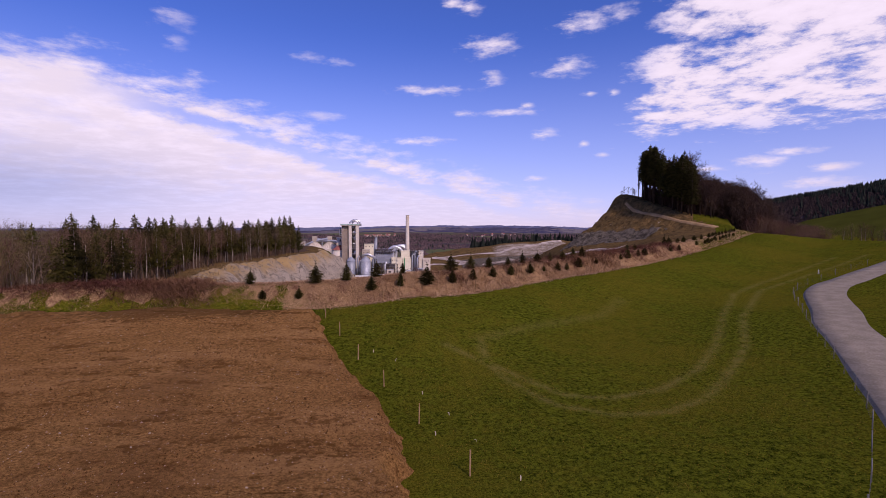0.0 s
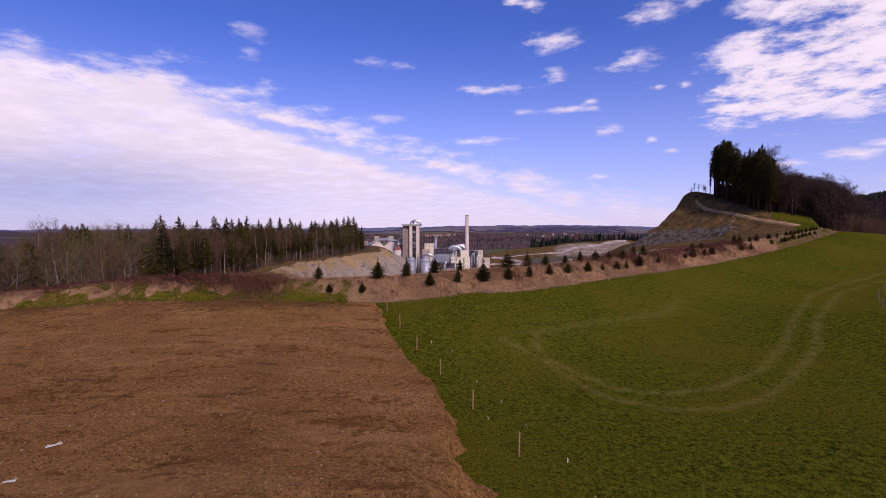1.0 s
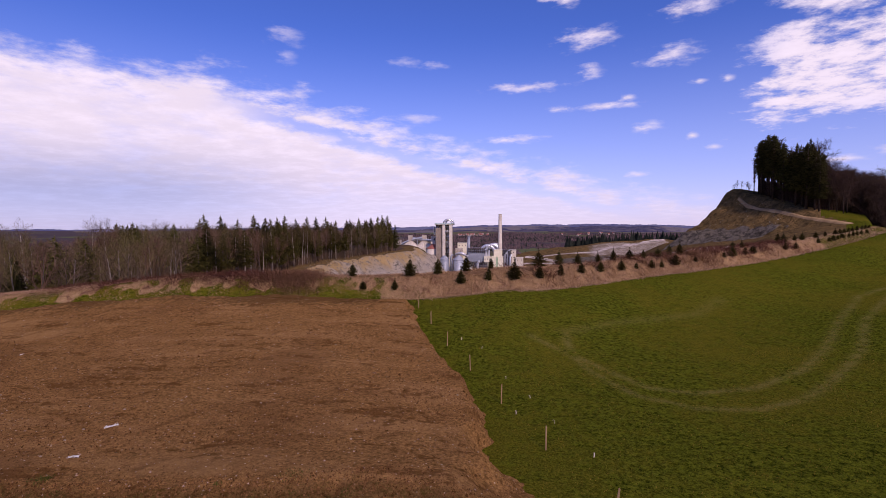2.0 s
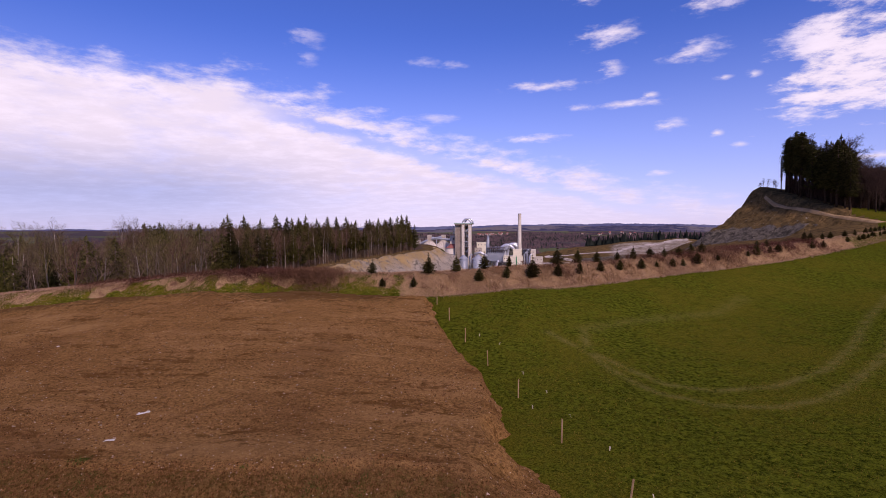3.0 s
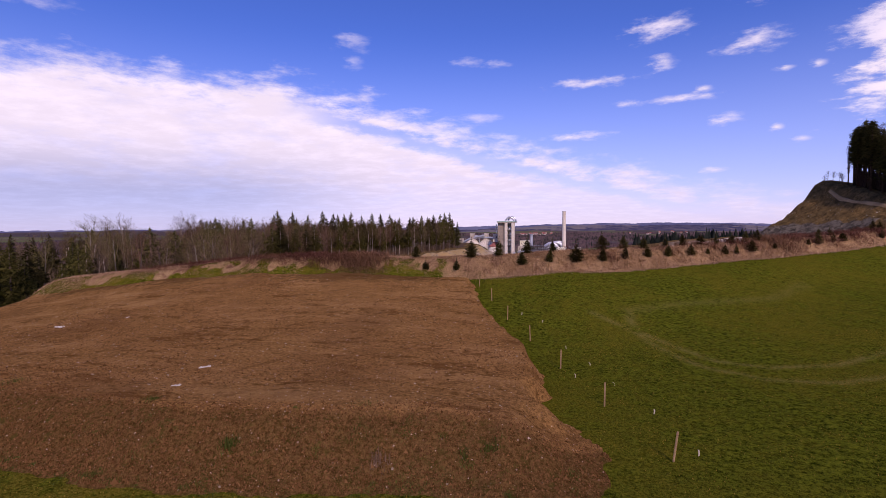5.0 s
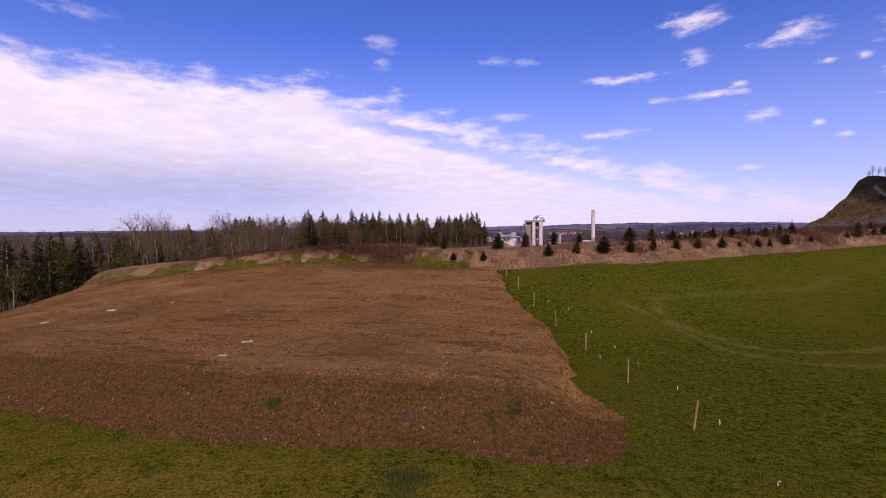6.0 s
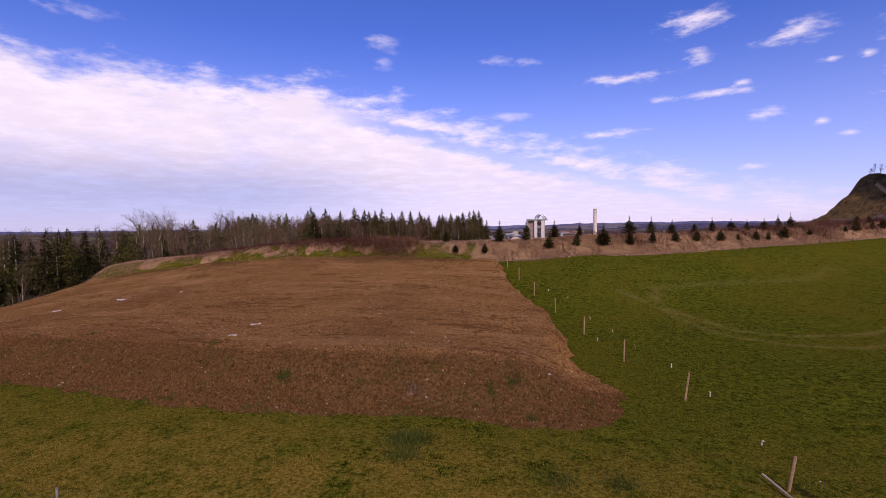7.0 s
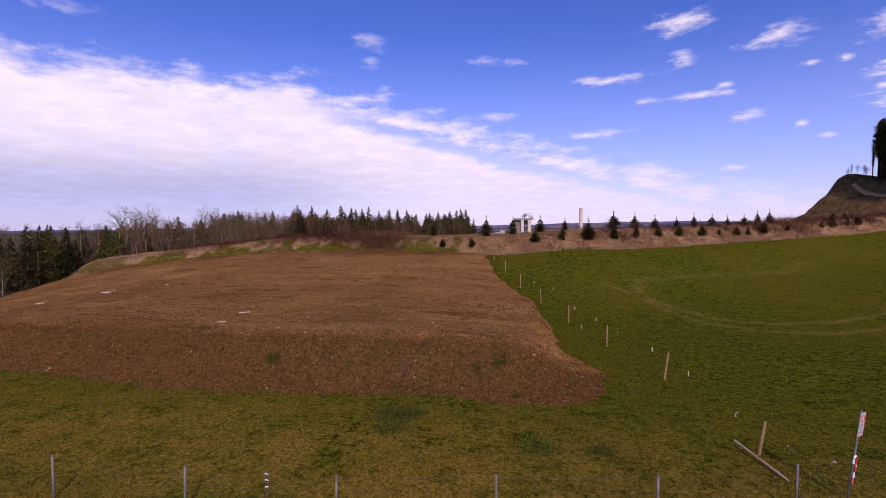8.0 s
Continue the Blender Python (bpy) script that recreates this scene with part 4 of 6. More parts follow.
def build_rag(m, size, seed):
    """A crumpled pale scrap."""
    rng = random.Random(seed)
    g, n = Geo(), 7
    pts = [[(size * (i / n - 0.5), size * 0.55 * (j / 4 - 0.5) * (1 - 0.5 * abs(i / n - 0.5)), size * 0.14 * rng.random()) for j in range(5)] for i in range(n + 1)]
    for i in range(n):
        for j in range(4):
            if rng.random() < 0.82:
                g.face((pts[i][j], pts[i + 1][j], pts[i + 1][j + 1], pts[i][j + 1]))
    g.path([(-size * 0.5, -size * 0.2, 0.03), (0, -size * 0.28, 0.06), (size * 0.5, -0.1, 0.04)], size * 0.03, 5)
    ob = g.make("plastic_scrap", PALE_SHEET)
    ob.matrix_basis = m
    return tagged(ob, "crumpled pale plastic scrap lying on bare soil", "litter", "scraps on the soil")


for k, (dx, dy, size) in enumerate(((-40.9, 31.1, 0.8), (-17.5, 18.3, 0.42), (-18.6, 21.5, 0.58), (-44, 27.5, 0.6), (-36.5, 33.5, 0.3))):
    build_rag(pose(dx, dy, top_z(dx, dy) + 0.02, 0, 0, 25 * k), size, k)


def build_stone(m, seed):
    rng = random.Random(seed)
    bm = bmesh.new()
    bmesh.ops.create_icosphere(bm, subdivisions=2, radius=0.5)
    for v in bm.verts:
        v.co *= 0.75 + 0.5 * rng.random()
        v.co.z *= 0.6
    me = bpy.data.meshes.new("stone")
    bm.to_mesh(me)
    bm.free()
    me.materials.append(STONE)
    ob = new("stone", me)
    ob.matrix_basis = m
    return tagged(ob, "pale limestone lump lying on brown soil", "stone", "stones on the soil")


rng = random.Random(5)
kinds = []
for k in range(120):
    sx, sy = rng.uniform(-34, 0.5), 13 + 35 * rng.random() ** 1.4
    if float(soil_inside(np.array([sx]), np.array([sy]))[0]) < 0.2:
        continue
    size = rng.choice((0.05, 0.06, 0.07, 0.09, 0.13))
    m = pose(sx, sy, top_z(sx, sy) + 0.1 * size, rng.uniform(0, 40), 0, rng.uniform(0, 360)) @ Matrix.Diagonal((size, size * rng.uniform(0.6, 1), size, 1))
    if len(kinds) < 4:
        kinds.append(build_stone(m, k))
    else:
        copied = copy_thing(rng.choice(kinds), m)
        copied.matrix_basis = m

# clods over the slope and the field
cr = np.random.default_rng(3)
n = 300000
cx, cy = cr.uniform(-44, 2.5, n), 12 + 34 * cr.random(n) ** 1.7
inside = (soil_inside(cx, cy) > 0.05) & ((cy - np.interp(cx, *SOIL_FRONT) < 4 + 0.5 * wave(cx, cy, 2.0)) | (cr.random(n) < 0.3 + 0.5 * wave(cx * 0.4, cy, 2.6, 3.0)))
cx, cy = cx[inside], cy[inside]
cz, size = surface_z(cx, cy), cr.gamma(2.0, 0.009, len(cx)) + 0.008
a = cr.uniform(0, 6.28, len(cx))
tip = np.stack([cx, cy, cz + size * 1.1], -1)
ring = [np.stack([cx + size * np.cos(a + k * 2.094) * cr.uniform(0.7, 1.5, len(cx)), cy + size * np.sin(a + k * 2.094), cz - 0.01], -1) for k in range(3)]
clods = flat_object("soil_clods", np.concatenate([np.stack([ring[0], ring[1], tip], 1), np.stack([ring[1], ring[2], tip], 1), np.stack([ring[2], ring[0], tip], 1)]), CLOD)
tagged(clods, "loose clods of brown soil scattered on the bare field", "soil", kind="stuff")
n = 5500
cx, cy = cr.uniform(-50, 2.5, n), 12 + 36 * cr.random(n) ** 1.5
inside = soil_inside(cx, cy) > 0.1
cx, cy = cx[inside], cy[inside]
cz, size, a = surface_z(cx, cy), cr.gamma(2.0, 0.008, len(cx)) + 0.012, cr.uniform(0, 6.28, len(cx))
tip = np.stack([cx, cy, cz + size * 0.9], -1)
ring = [np.stack([cx + size * np.cos(a + k * 2.094) * cr.uniform(0.7, 1.5, len(cx)), cy + size * np.sin(a + k * 2.094), cz - 0.01], -1) for k in range(3)]
pebbles = flat_object("pebbles", np.concatenate([np.stack([ring[0], ring[1], tip], 1), np.stack([ring[1], ring[2], tip], 1), np.stack([ring[2], ring[0], tip], 1)]), PEBBLE)
tagged(pebbles, "pale pebbles strewn over the bare soil", "pebbles", kind="stuff")

# ---- grass, straw and brambles ----


def scatter_grass():
    g = np.random.default_rng(11)
    n = 1200000
    d = 9 + 70 * g.random(n) ** 1.8
    an = np.radians(g.uniform(-64, 50, n))
    x, y = 0.4 + d * np.sin(an), -2.5 + d * np.cos(an)
    keep = (soil_inside(x, y) < -0.02 + 0.22 * g.standard_normal(n)) & (beyond_bank(x, y) < 0.5) & (g.random(n) < 1.25 - d / 62) & (near_line(x, y, ROAD) > 2.5) & (wave(x, y, 1.1, 2.0) + 0.6 * wave(x, y, 0.4, 5.0) + 0.5 * g.standard_normal(n) > -0.2)
    x, y, d = x[keep], y[keep], d[keep]
    dry = np.exp(-((x + 4) ** 2) / 400 - (y - 8) ** 2 / 20) * 1.05 * (0.6 + 0.9 * wave(x, y, 1.9, 6.0)) + 0.1 + 0.18 * wave(x, y, 2.3, 8.0) + 0.7 * np.exp(-((near_line(x, y, TRACK_OUTER) / 0.5) ** 2)) + 0.7 * np.exp(-((near_line(x, y, TRACK_INNER) / 0.5) ** 2))
    pale = g.random(len(x)) < dry
    z = land(x, y)
    for name, mask, mat, label in (("grass", ~pale, BLADE, "short olive green meadow grass"), ("dry_grass", pale, DRY_BLADE, "short yellowed winter grass in the meadow")):
        tris = blades(x[mask], y[mask], z[mask], 0.06 + 0.0009 * d[mask], 1.0, 0.012 + 0.0008 * d[mask], g)
        tagged(flat_object(name, tris, mat), label, "grass", kind="stuff")


scatter_grass()


def scatter_straw():
    g = np.random.default_rng(12)
    n = 150000
    x = np.concatenate([g.uniform(-12, 35, n), g.uniform(35, 95, n // 3)])
    y = np.interp(x, BANK_X, BANK_Y) + g.uniform(-0.8, 10, len(x))
    d = beyond_bank(x, y)
    keep = (g.random(len(x)) < sstep(-16, 0, x)) & (d > -0.3 + 0.5 * g.standard_normal(len(x)) * 0.6) & (grain(x, y, 1.1, 2.0) + 0.5 * g.standard_normal(len(x)) > -0.35)
    x, y = x[keep], y[keep]
    tris = blades(x, y, land(x, y) + 0.03, 0.34, 1.0, 0.05, g, True)
    tagged(flat_object("straw", tris, STRAW), "flattened dry pinkish straw and reeds on the bank", "dry grass", kind="stuff")
    x = g.uniform(-78, -1, n)
    y = np.interp(x, BANK_X, BANK_Y) + g.uniform(0.6, 9, len(x))
    keep = grain(x, y, 2.4, 4.0) + 0.4 * g.standard_normal(len(x)) + 0.2 * (beyond_bank(x, y) - 2.6) > -0.1
    x, y = x[keep], y[keep]
    tagged(flat_object("dry_tufts", blades(x, y, land(x, y) + 0.02, 0.3, 1.0, 0.035, g, True), STRAW), "tufts of dry yellow grass on the bank", "dry grass", kind="stuff")
    x = g.uniform(-78, -8, n // 3)
    y = np.interp(x, BANK_X, BANK_Y) + g.uniform(-1.5, 2.6, len(x))
    keep = (soil_inside(x, y) < 0) & (beyond_bank(x, y) + 0.9 * wave(x, y, 3.0, 4.0) < 1.5)
    x, y = x[keep], y[keep]
    tagged(flat_object("bank_grass", blades(x, y, land(x, y), 0.13, 1.0, 0.03, g), BANK_BLADE), "green grass along the foot of the bank", "grass", kind="stuff")


scatter_straw()


def build_bramble(x, y, wide, tall, count, seed, mat=None):
    """A tangle of arching canes."""
    g = np.random.default_rng(seed)
    tris = []
    for k in range(count):
        bx, by = x + wide * g.normal() * 0.5, y + wide * 0.3 * g.normal()
        bz = land_z(bx, by)
        reach, turn, top = g.uniform(0.8, 2.4), g.uniform(0, 6.28), tall * g.uniform(0.25, 0.75)
        old = np.array([bx, by, bz])
        for j in range(1, 5):
            t = j / 4
            p = np.array([bx + reach * t * math.cos(turn + 0.5 * t), by + reach * t * math.sin(turn + 0.5 * t), bz + top * (1 - (1.5 * t - 0.75) ** 2 / 0.5625 * 0.9)])
            w = 0.02 * (1.3 - t)
            side = np.array([-math.sin(turn), math.cos(turn), 0.3]) * w
            tris += [(old - side, old + side, p + side), (old - side, p + side, p - side)]
            if g.random() < 0.8:
                q = p + g.normal(0, 0.28, 3)
                tris.append((p - side, p + side, q))
            old = p
    ob = flat_object("bramble", np.array(tris), mat or BRAMBLE)
    return tagged(ob, "leafless reddish brown bramble thicket on the bank", "bush", "bramble thickets", "stuff")


for k, (bx, dd, wide, tall, count) in enumerate(((-23.3, 3.2, 3.4, 1.1, 1000), (-24, 4.4, 3.5, 1.0, 420), (-31, 4.2, 3.4, 0.9, 480), (-41, 5.0, 3, 0.6, 150), (-36, 4.4, 4.0, 0.8, 420), (-27.5, 3.6, 3.0, 0.9, 420), (-46, 5.0, 4.0, 0.6, 300), (-52, 5.2, 4.0, 0.6, 240), (5.2, 2.6, 1.5, 1.0, 120), (30.5, 3.0, 3.2, 1.5, 420), (33.5, 4.2, 3.0, 1.3, 320), (13.0, 3.4, 2.0, 0.9, 120), (20.0, 3.5, 2.2, 0.9, 140), (26.0, 3.5, 2.2, 1.1, 160), (2.0, 4.4, 3.0, 0.8, 60), (8.0, 4.6, 3.5, 0.9, 110), (16.5, 4.4, 3.5, 1.0, 160), (23.5, 4.4, 3.5, 1.1, 220), (38.0, 3.6, 4.0, 1.2, 420), (45.0, 3.6, 4.0, 1.2, 380), (52.0, 3.4, 4.0, 1.2, 340))):
    by = float(np.interp(bx, BANK_X, BANK_Y)) + dd / float(np.interp(bx, (-10, 10), (1.0, 0.78)))
    build_bramble(bx, by, wide, tall, count, 40 + k)

# weeds on the slope and dark tufts in the meadow
WEEDS = [(-5.2, 12.0, 0.6, 0.26, 900), (-4.9, 10.9, 0.5, 0.18, 420), (-0.3, 10.7, 0.5, 0.16, 280), (1.3, 11.0, 0.5, 0.16, 280), (-11.8, 14.6, 0.28, 0.3, 190), (-3.2, 16.0, 0.28, 0.2, 160), (-2.4, 16.5, 0.26, 0.2, 150), (-7.3, 16.1, 0.5, 0.14, 220), (-5.6, 16.7, 0.4, 0.13, 170), (-4.7, 14.9, 0.6, 0.13, 240), (-8.6, 15.2, 0.2, 0.15, 90), (-17.0, 16.4, 0.35, 0.12, 150), (-16.0, 15.4, 0.4, 0.1, 160), (-27.0, 17.8, 0.6, 0.12, 220), (0.4, 16.6, 0.3, 0.12, 100)]
scatter = random.Random(77)
for k in range(90):
    wx0 = 1.0 - 34 * scatter.random() ** 0.8
    toe = float(np.interp(wx0, *SOIL_FRONT))
    low_down = scatter.random() < 0.6
    WEEDS.append((wx0, toe + (scatter.uniform(-0.1, 0.5) if low_down else scatter.uniform(0.5, 4.2)), scatter.uniform(0.12, 0.5), scatter.uniform(0.06, 0.12), scatter.randrange(30, 150)))
g = np.random.default_rng(70)
tris = []
for wx0, wy0, wide, tall, count in WEEDS:
    x, y = wx0 + wide * 0.6 * g.standard_normal(count), wy0 + wide * 0.6 * g.standard_normal(count)
    tris.append(blades(x, y, surface_z(x, y), tall, 0.8, 0.03, g))
tagged(flat_object("weeds", np.concatenate(tris), WEED), "dark green weed tufts growing low on soil and meadow", "weeds", kind="stuff")
x, y = -6.2 + 0.15 * g.standard_normal(90), 15.2 + 0.15 * g.standard_normal(90)
tagged(flat_object("withered_weed", blades(x, y, surface_z(x, y), 0.4, 0.8, 0.03, g), RED_TWIG), "withered dark weed on the soil slope", "weed", kind="stuff")

# ---- young spruces on the bank ----


def build_young_spruce(seed, height=1.8):
    """A small spruce: stem, side branches of needle sprays."""
    g = random.Random(seed)
    thing = root("young_spruce", "young dark green spruce planted on the straw-covered bank", "tree", None, "young spruces on the bank")
    Geo().path([(0, 0, -0.1), (0, 0, height * 0.6), (0.01, 0, height)], [0.035, 0.02, 0.005], 5).make("trunk", BARK, thing)
    crown = Geo()
    levels = 15
    for i in range(levels):
        t = i / (levels - 1)
        z0 = height * (0.04 + 0.68 * t)
        reach = height * (0.3 * (1 - t ** 1.6) ** 0.8 * min(1, 0.7 + 1.6 * t) + 0.03) * g.uniform(0.75, 1.2)
        for k in range(9 if t < 0.7 else 6):
            a = 2 * math.pi * (k + g.random() * 0.7) / (9 if t < 0.7 else 6) + i
            out = Vector((math.cos(a), math.sin(a), 0.0))
            side = Vector((-math.sin(a), math.cos(a), 0.0))
            r = reach * g.uniform(0.65, 1.15)
            base, end = Vector((0, 0, z0)), out * r + Vector((0, 0, z0 + r * g.uniform(-0.1, 0.35)))
            for s in range(5):
                p = base.lerp(end, (s + 0.6) / 5.2)
                span = r * 0.3 * (1.15 - s / 5) + 0.03
                for sg in (-1, 1):
                    q = p + out * span * 0.7 + side * sg * span + Vector((0, 0, g.uniform(-0.05, 0.05)))
                    crown.face((p - out * 0.03, p + Vector((0, 0, 0.045)), q))
            crown.face((base + side * 0.03, base - side * 0.03, end))
    for k in range(6):
        a = k * 1.05
        crown.face(((0, 0, height * 0.84), (0.03, 0.01, height * 0.8), (0.13 * math.cos(a + 0.5) * height / 2, 0.13 * math.sin(a + 0.5) * height / 2, height * 0.87)))
        crown.face(((0, 0, height * 0.72), (0.015 * math.cos(a), 0.015 * math.sin(a), height * 0.72), (0, 0, height * 1.03)))
        crown.face(((0, 0, height * 0.9), (0.02, 0.01, height * 0.93), (0.09 * math.cos(a) * height / 2, 0.09 * math.sin(a) * height / 2, height * 0.97)))
    crown.make("crown", YOUNG, thing)
    return thing


UPPER = (-16.9, -10.3, -7.2, -4.1, -1.2, 4.7, 7.4, 10.1, 13.2, 15.7, 18.4, 20.9, 23.6, 25.8, 27.9, 39.7, 42.0, 46.9, 51.7, 53.6, 57.5, 60.1, 65.5, 69.4, 73.7, 76, 78, 80, 82, 84.5, 87, 89, 91)
UPPER_TALL = (1.6, 2.2, 2.1, 1.9, 1.6, 2.2, 2.0, 1.7, 1.5, 1.8, 1.6, 1.5, 1.5, 1.9, 2.0, 1.4, 1.4, 1.2, 3.0, 2.7, 1.9, 2.3, 2.1, 1.9, 1.9, 2.1, 1.8, 2.0, 1.7, 1.9, 1.7, 1.8, 1.6)
LOWER = (-11.6, -15.1, -14.9, -4.5, -1.4, 1.6, 4.6, 7.3, 10.2, 13.0, 16.2, 18.7, 21.4, 23.2, 25.8, 29.7, 35.9, 37.8, 40.8, 42.8, 51.6, 54.7, 63.0, 67.4, 69, 71, 73, 76, 78, 80, 82, 85)
LOWER_TALL = (1.3, 1.1, 0.8, 1.7, 1.7, 2.4, 1.7, 1.6, 1.6, 1.6, 1.6, 1.0, 1.4, 1.3, 1.9, 1.0, 1.1, 1.9, 1.6, 1.6, 2.3, 2.1, 1.7, 1.8, 2.0, 1.6, 1.9, 1.6, 1.8, 1.5, 1.7, 1.4)
youngs = [build_young_spruce(s) for s in range(5)]
used = set()
for row, talls, dd in ((UPPER, UPPER_TALL, 4.2), (LOWER, LOWER_TALL, 2.0)):
    for k, (bx, tall) in enumerate(zip(row, talls)):
        by = float(np.interp(bx, BANK_X, BANK_Y)) + dd / float(np.interp(bx, (-10, 10), (1.0, 0.78)))
        tall = (1.15 if bx < 44 else 0.8) * tall
        wide = 1.12 * tall / 1.8 * (1.0 + 0.2 * math.sin(k * 2.7))
        m = pose(bx, by, land_z(bx, by), 2 * math.sin(k), 2 * math.cos(3 * k), 67 * k) @ Matrix.Diagonal((wide, wide, tall / 1.8, 1))
        pick = (k * 3 + int(dd)) % 5
        if pick in used:
            copy_thing(youngs[pick], m).matrix_basis = m
        else:
            youngs[pick].matrix_basis = m
            used.add(pick)


# ---- grown trees ----


def spruce_mesh(seed, height, bare=0.12, spread=0.19, levels=44, full=0.7):
    """Trunk and crown of a conifer; a small full makes the crown blunt like a pine's."""
    g = random.Random(seed)
    trunk, crown = Geo(), Geo()
    trunk.path([(0, 0, -1.0), (0, 0, height * 0.5), (0, 0, height * 0.98)], [0.014 * height, 0.009 * height, 0.002 * height], 6)
    for k in range(9):
        z0, a = height * bare * g.uniform(0.35, 1.0), g.uniform(0, 6.28)
        r = height * g.uniform(0.02, 0.06)
        crown.face(((0, 0, z0), (0, 0, z0 + 0.004 * height), (r * math.cos(a), r * math.sin(a), z0 - 0.3 * r)))
    ragged = [g.uniform(0.72, 1.15) for _ in range(20)]
    for i in range(levels * 6):
        t = ((i + g.random()) / (levels * 6)) ** 0.9
        z0 = height * (bare + (0.985 - bare) * t)
        a = g.uniform(0, 2 * math.pi)
        reach = height * (spread * min(1, (1 - t) * 1.3) ** full * min(1, t * 4 + 0.45) + 0.01)
        r = reach * g.uniform(0.55, 1.12) * ragged[int(t * 9.99) * 2 + (1 if math.cos(a) > 0 else 0)]
        out, side = Vector((math.cos(a), math.sin(a), 0)), Vector((-math.sin(a), math.cos(a), 0))
        end = out * r + Vector((0, 0, z0 - r * g.uniform(-0.05, 0.5)))
        base = Vector((0, 0, z0))
        for s in (0.25, 0.5, 0.75, 0.97):
            p = base.lerp(end, s)
            w = 0.17 * r + 0.012 * height * (1 - 0.6 * t)
            hang = Vector((0, 0, w * g.uniform(0.5, 1.2)))
            crown.face((p - side * w * 0.8, p + out * w * 0.6 + Vector((0, 0, 0.1 * w)), p + side * w * 0.3 - hang))
            crown.face((p + side * w * 0.8, p - side * w * 0.3 - hang, p + out * w * 0.6))
    for k in range(4):
        a = k * 1.57
        crown.face(((0, 0, height * 1.015), (0.009 * height * math.cos(a), 0.009 * height * math.sin(a), height * 0.95), (0.009 * height * math.cos(a + 1), 0.009 * height * math.sin(a + 1), height * 0.95)))
    return trunk, crown


def build_spruce(seed, height, needles, bark, label, bare=0.12, spread=0.19, full=0.7):
    thing = root("spruce", label, "tree", None, "trees of the wood")
    trunk, crown = spruce_mesh(seed, height, bare, spread, 44, full)
    trunk.make("trunk", bark, thing, True)
    crown.make("crown", needles, thing)
    return thing


def build_bare_tree(seed, height, twigs, bark, label, fork=0.35, wide=1.0, fine=5, limbs=9):
    """A leafless tree: stem, limbs, branches, and two orders of fine twigs."""
    g = random.Random(seed)
    thing = root("bare_tree", label, "tree", None, "trees of the wood")
    trunk, crown = Geo(), Geo()
    ways = ((0, 0), (limbs, 0.40 * wide), (5, 0.42), (5, 0.45), (fine, 0.5))

    def shoot(base, way, length, r, level):
        pts, d = [base], way
        steps = 4 if level < 2 else 2
        if level >= 3:
            end = base + way * length
            side = way.cross(Vector((g.random() - 0.5, g.random() - 0.5, 0.4))).normalized() * (0.0016 if level == 3 else 0.0011) * height
            crown.face((base - side, base + side, end))
            pts = [base, end]
        else:
            for k in range(steps):
                bend = 0.07 if level == 0 else 0.22
                d = (d + Vector((g.uniform(-bend, bend), g.uniform(-bend, bend), 0.03 if level == 0 else 0.12))).normalized()
                pts.append(pts[-1] + d * length / steps)
            geo = trunk if level == 0 else crown
            geo.path(pts, [r * (1 - 0.72 * k / steps) for k in range(steps + 1)], (7, 5, 3)[level], level == 0)
        if level == 4:
            return
        count, angle = ways[level + 1]
        first = fork if level == 0 else 0.22
        for k in range(count):
            t = first + (1.0 - first) * (k + g.random() * 0.8) / count
            q = min(t, 0.999) * (len(pts) - 1)
            p = pts[int(q)].lerp(pts[int(q) + 1], q - int(q))
            turn = k * 2.4 + g.uniform(-0.5, 0.5)
            side = d.cross(Vector((math.cos(turn), math.sin(turn), 0.1))).normalized()
            lean = angle * g.uniform(0.75, 1.35)
            out = (d * math.cos(lean * 1.5) + side * math.sin(lean * 1.5)).normalized()
            if level < 2:
                size = height * (0.36 * (1.18 - t) + 0.06) * g.uniform(0.8, 1.2) if level == 0 else length * 0.5 * g.uniform(0.7, 1.2)
            else:
                size = length * (0.55 if level == 2 else 0.6) * g.uniform(0.6, 1.3)
            shoot(p, out, size, r * (0.5 if level == 0 else 0.45) * (1.2 - 0.5 * t), level + 1)

    lean = Vector((g.uniform(-0.07, 0.07), g.uniform(-0.07, 0.07), 1)).normalized()
    shoot(-lean, lean, height * 0.86, 0.0125 * height, 0)
    trunk.make("trunk", bark, thing, True)
    crown.make("crown", twigs, thing)
    return thing


class Grove:
    """Plants copies of a few grown trees."""

    def __init__(self, makers):
        self.makers, self.made, self.joined = makers, {}, None

    def put(self, pick, x, y, height, turn, wide=1.0, sink=0.0):
        make, nominal = self.makers[pick]
        s = height / nominal
        m = pose(x, y, land_z(x, y) - sink, 0, 0, turn) @ Matrix.Diagonal((s * wide, s * wide, s, 1))
        if pick in self.made and self.joined is not None:
            self.joined.append((self.made[pick], m))
            return None
        if pick in self.made:
            made = copy_thing(self.made[pick], m)
            made.matrix_basis = m
            return made
        self.made[pick] = make()
        self.made[pick].matrix_basis = m
        return self.made[pick]


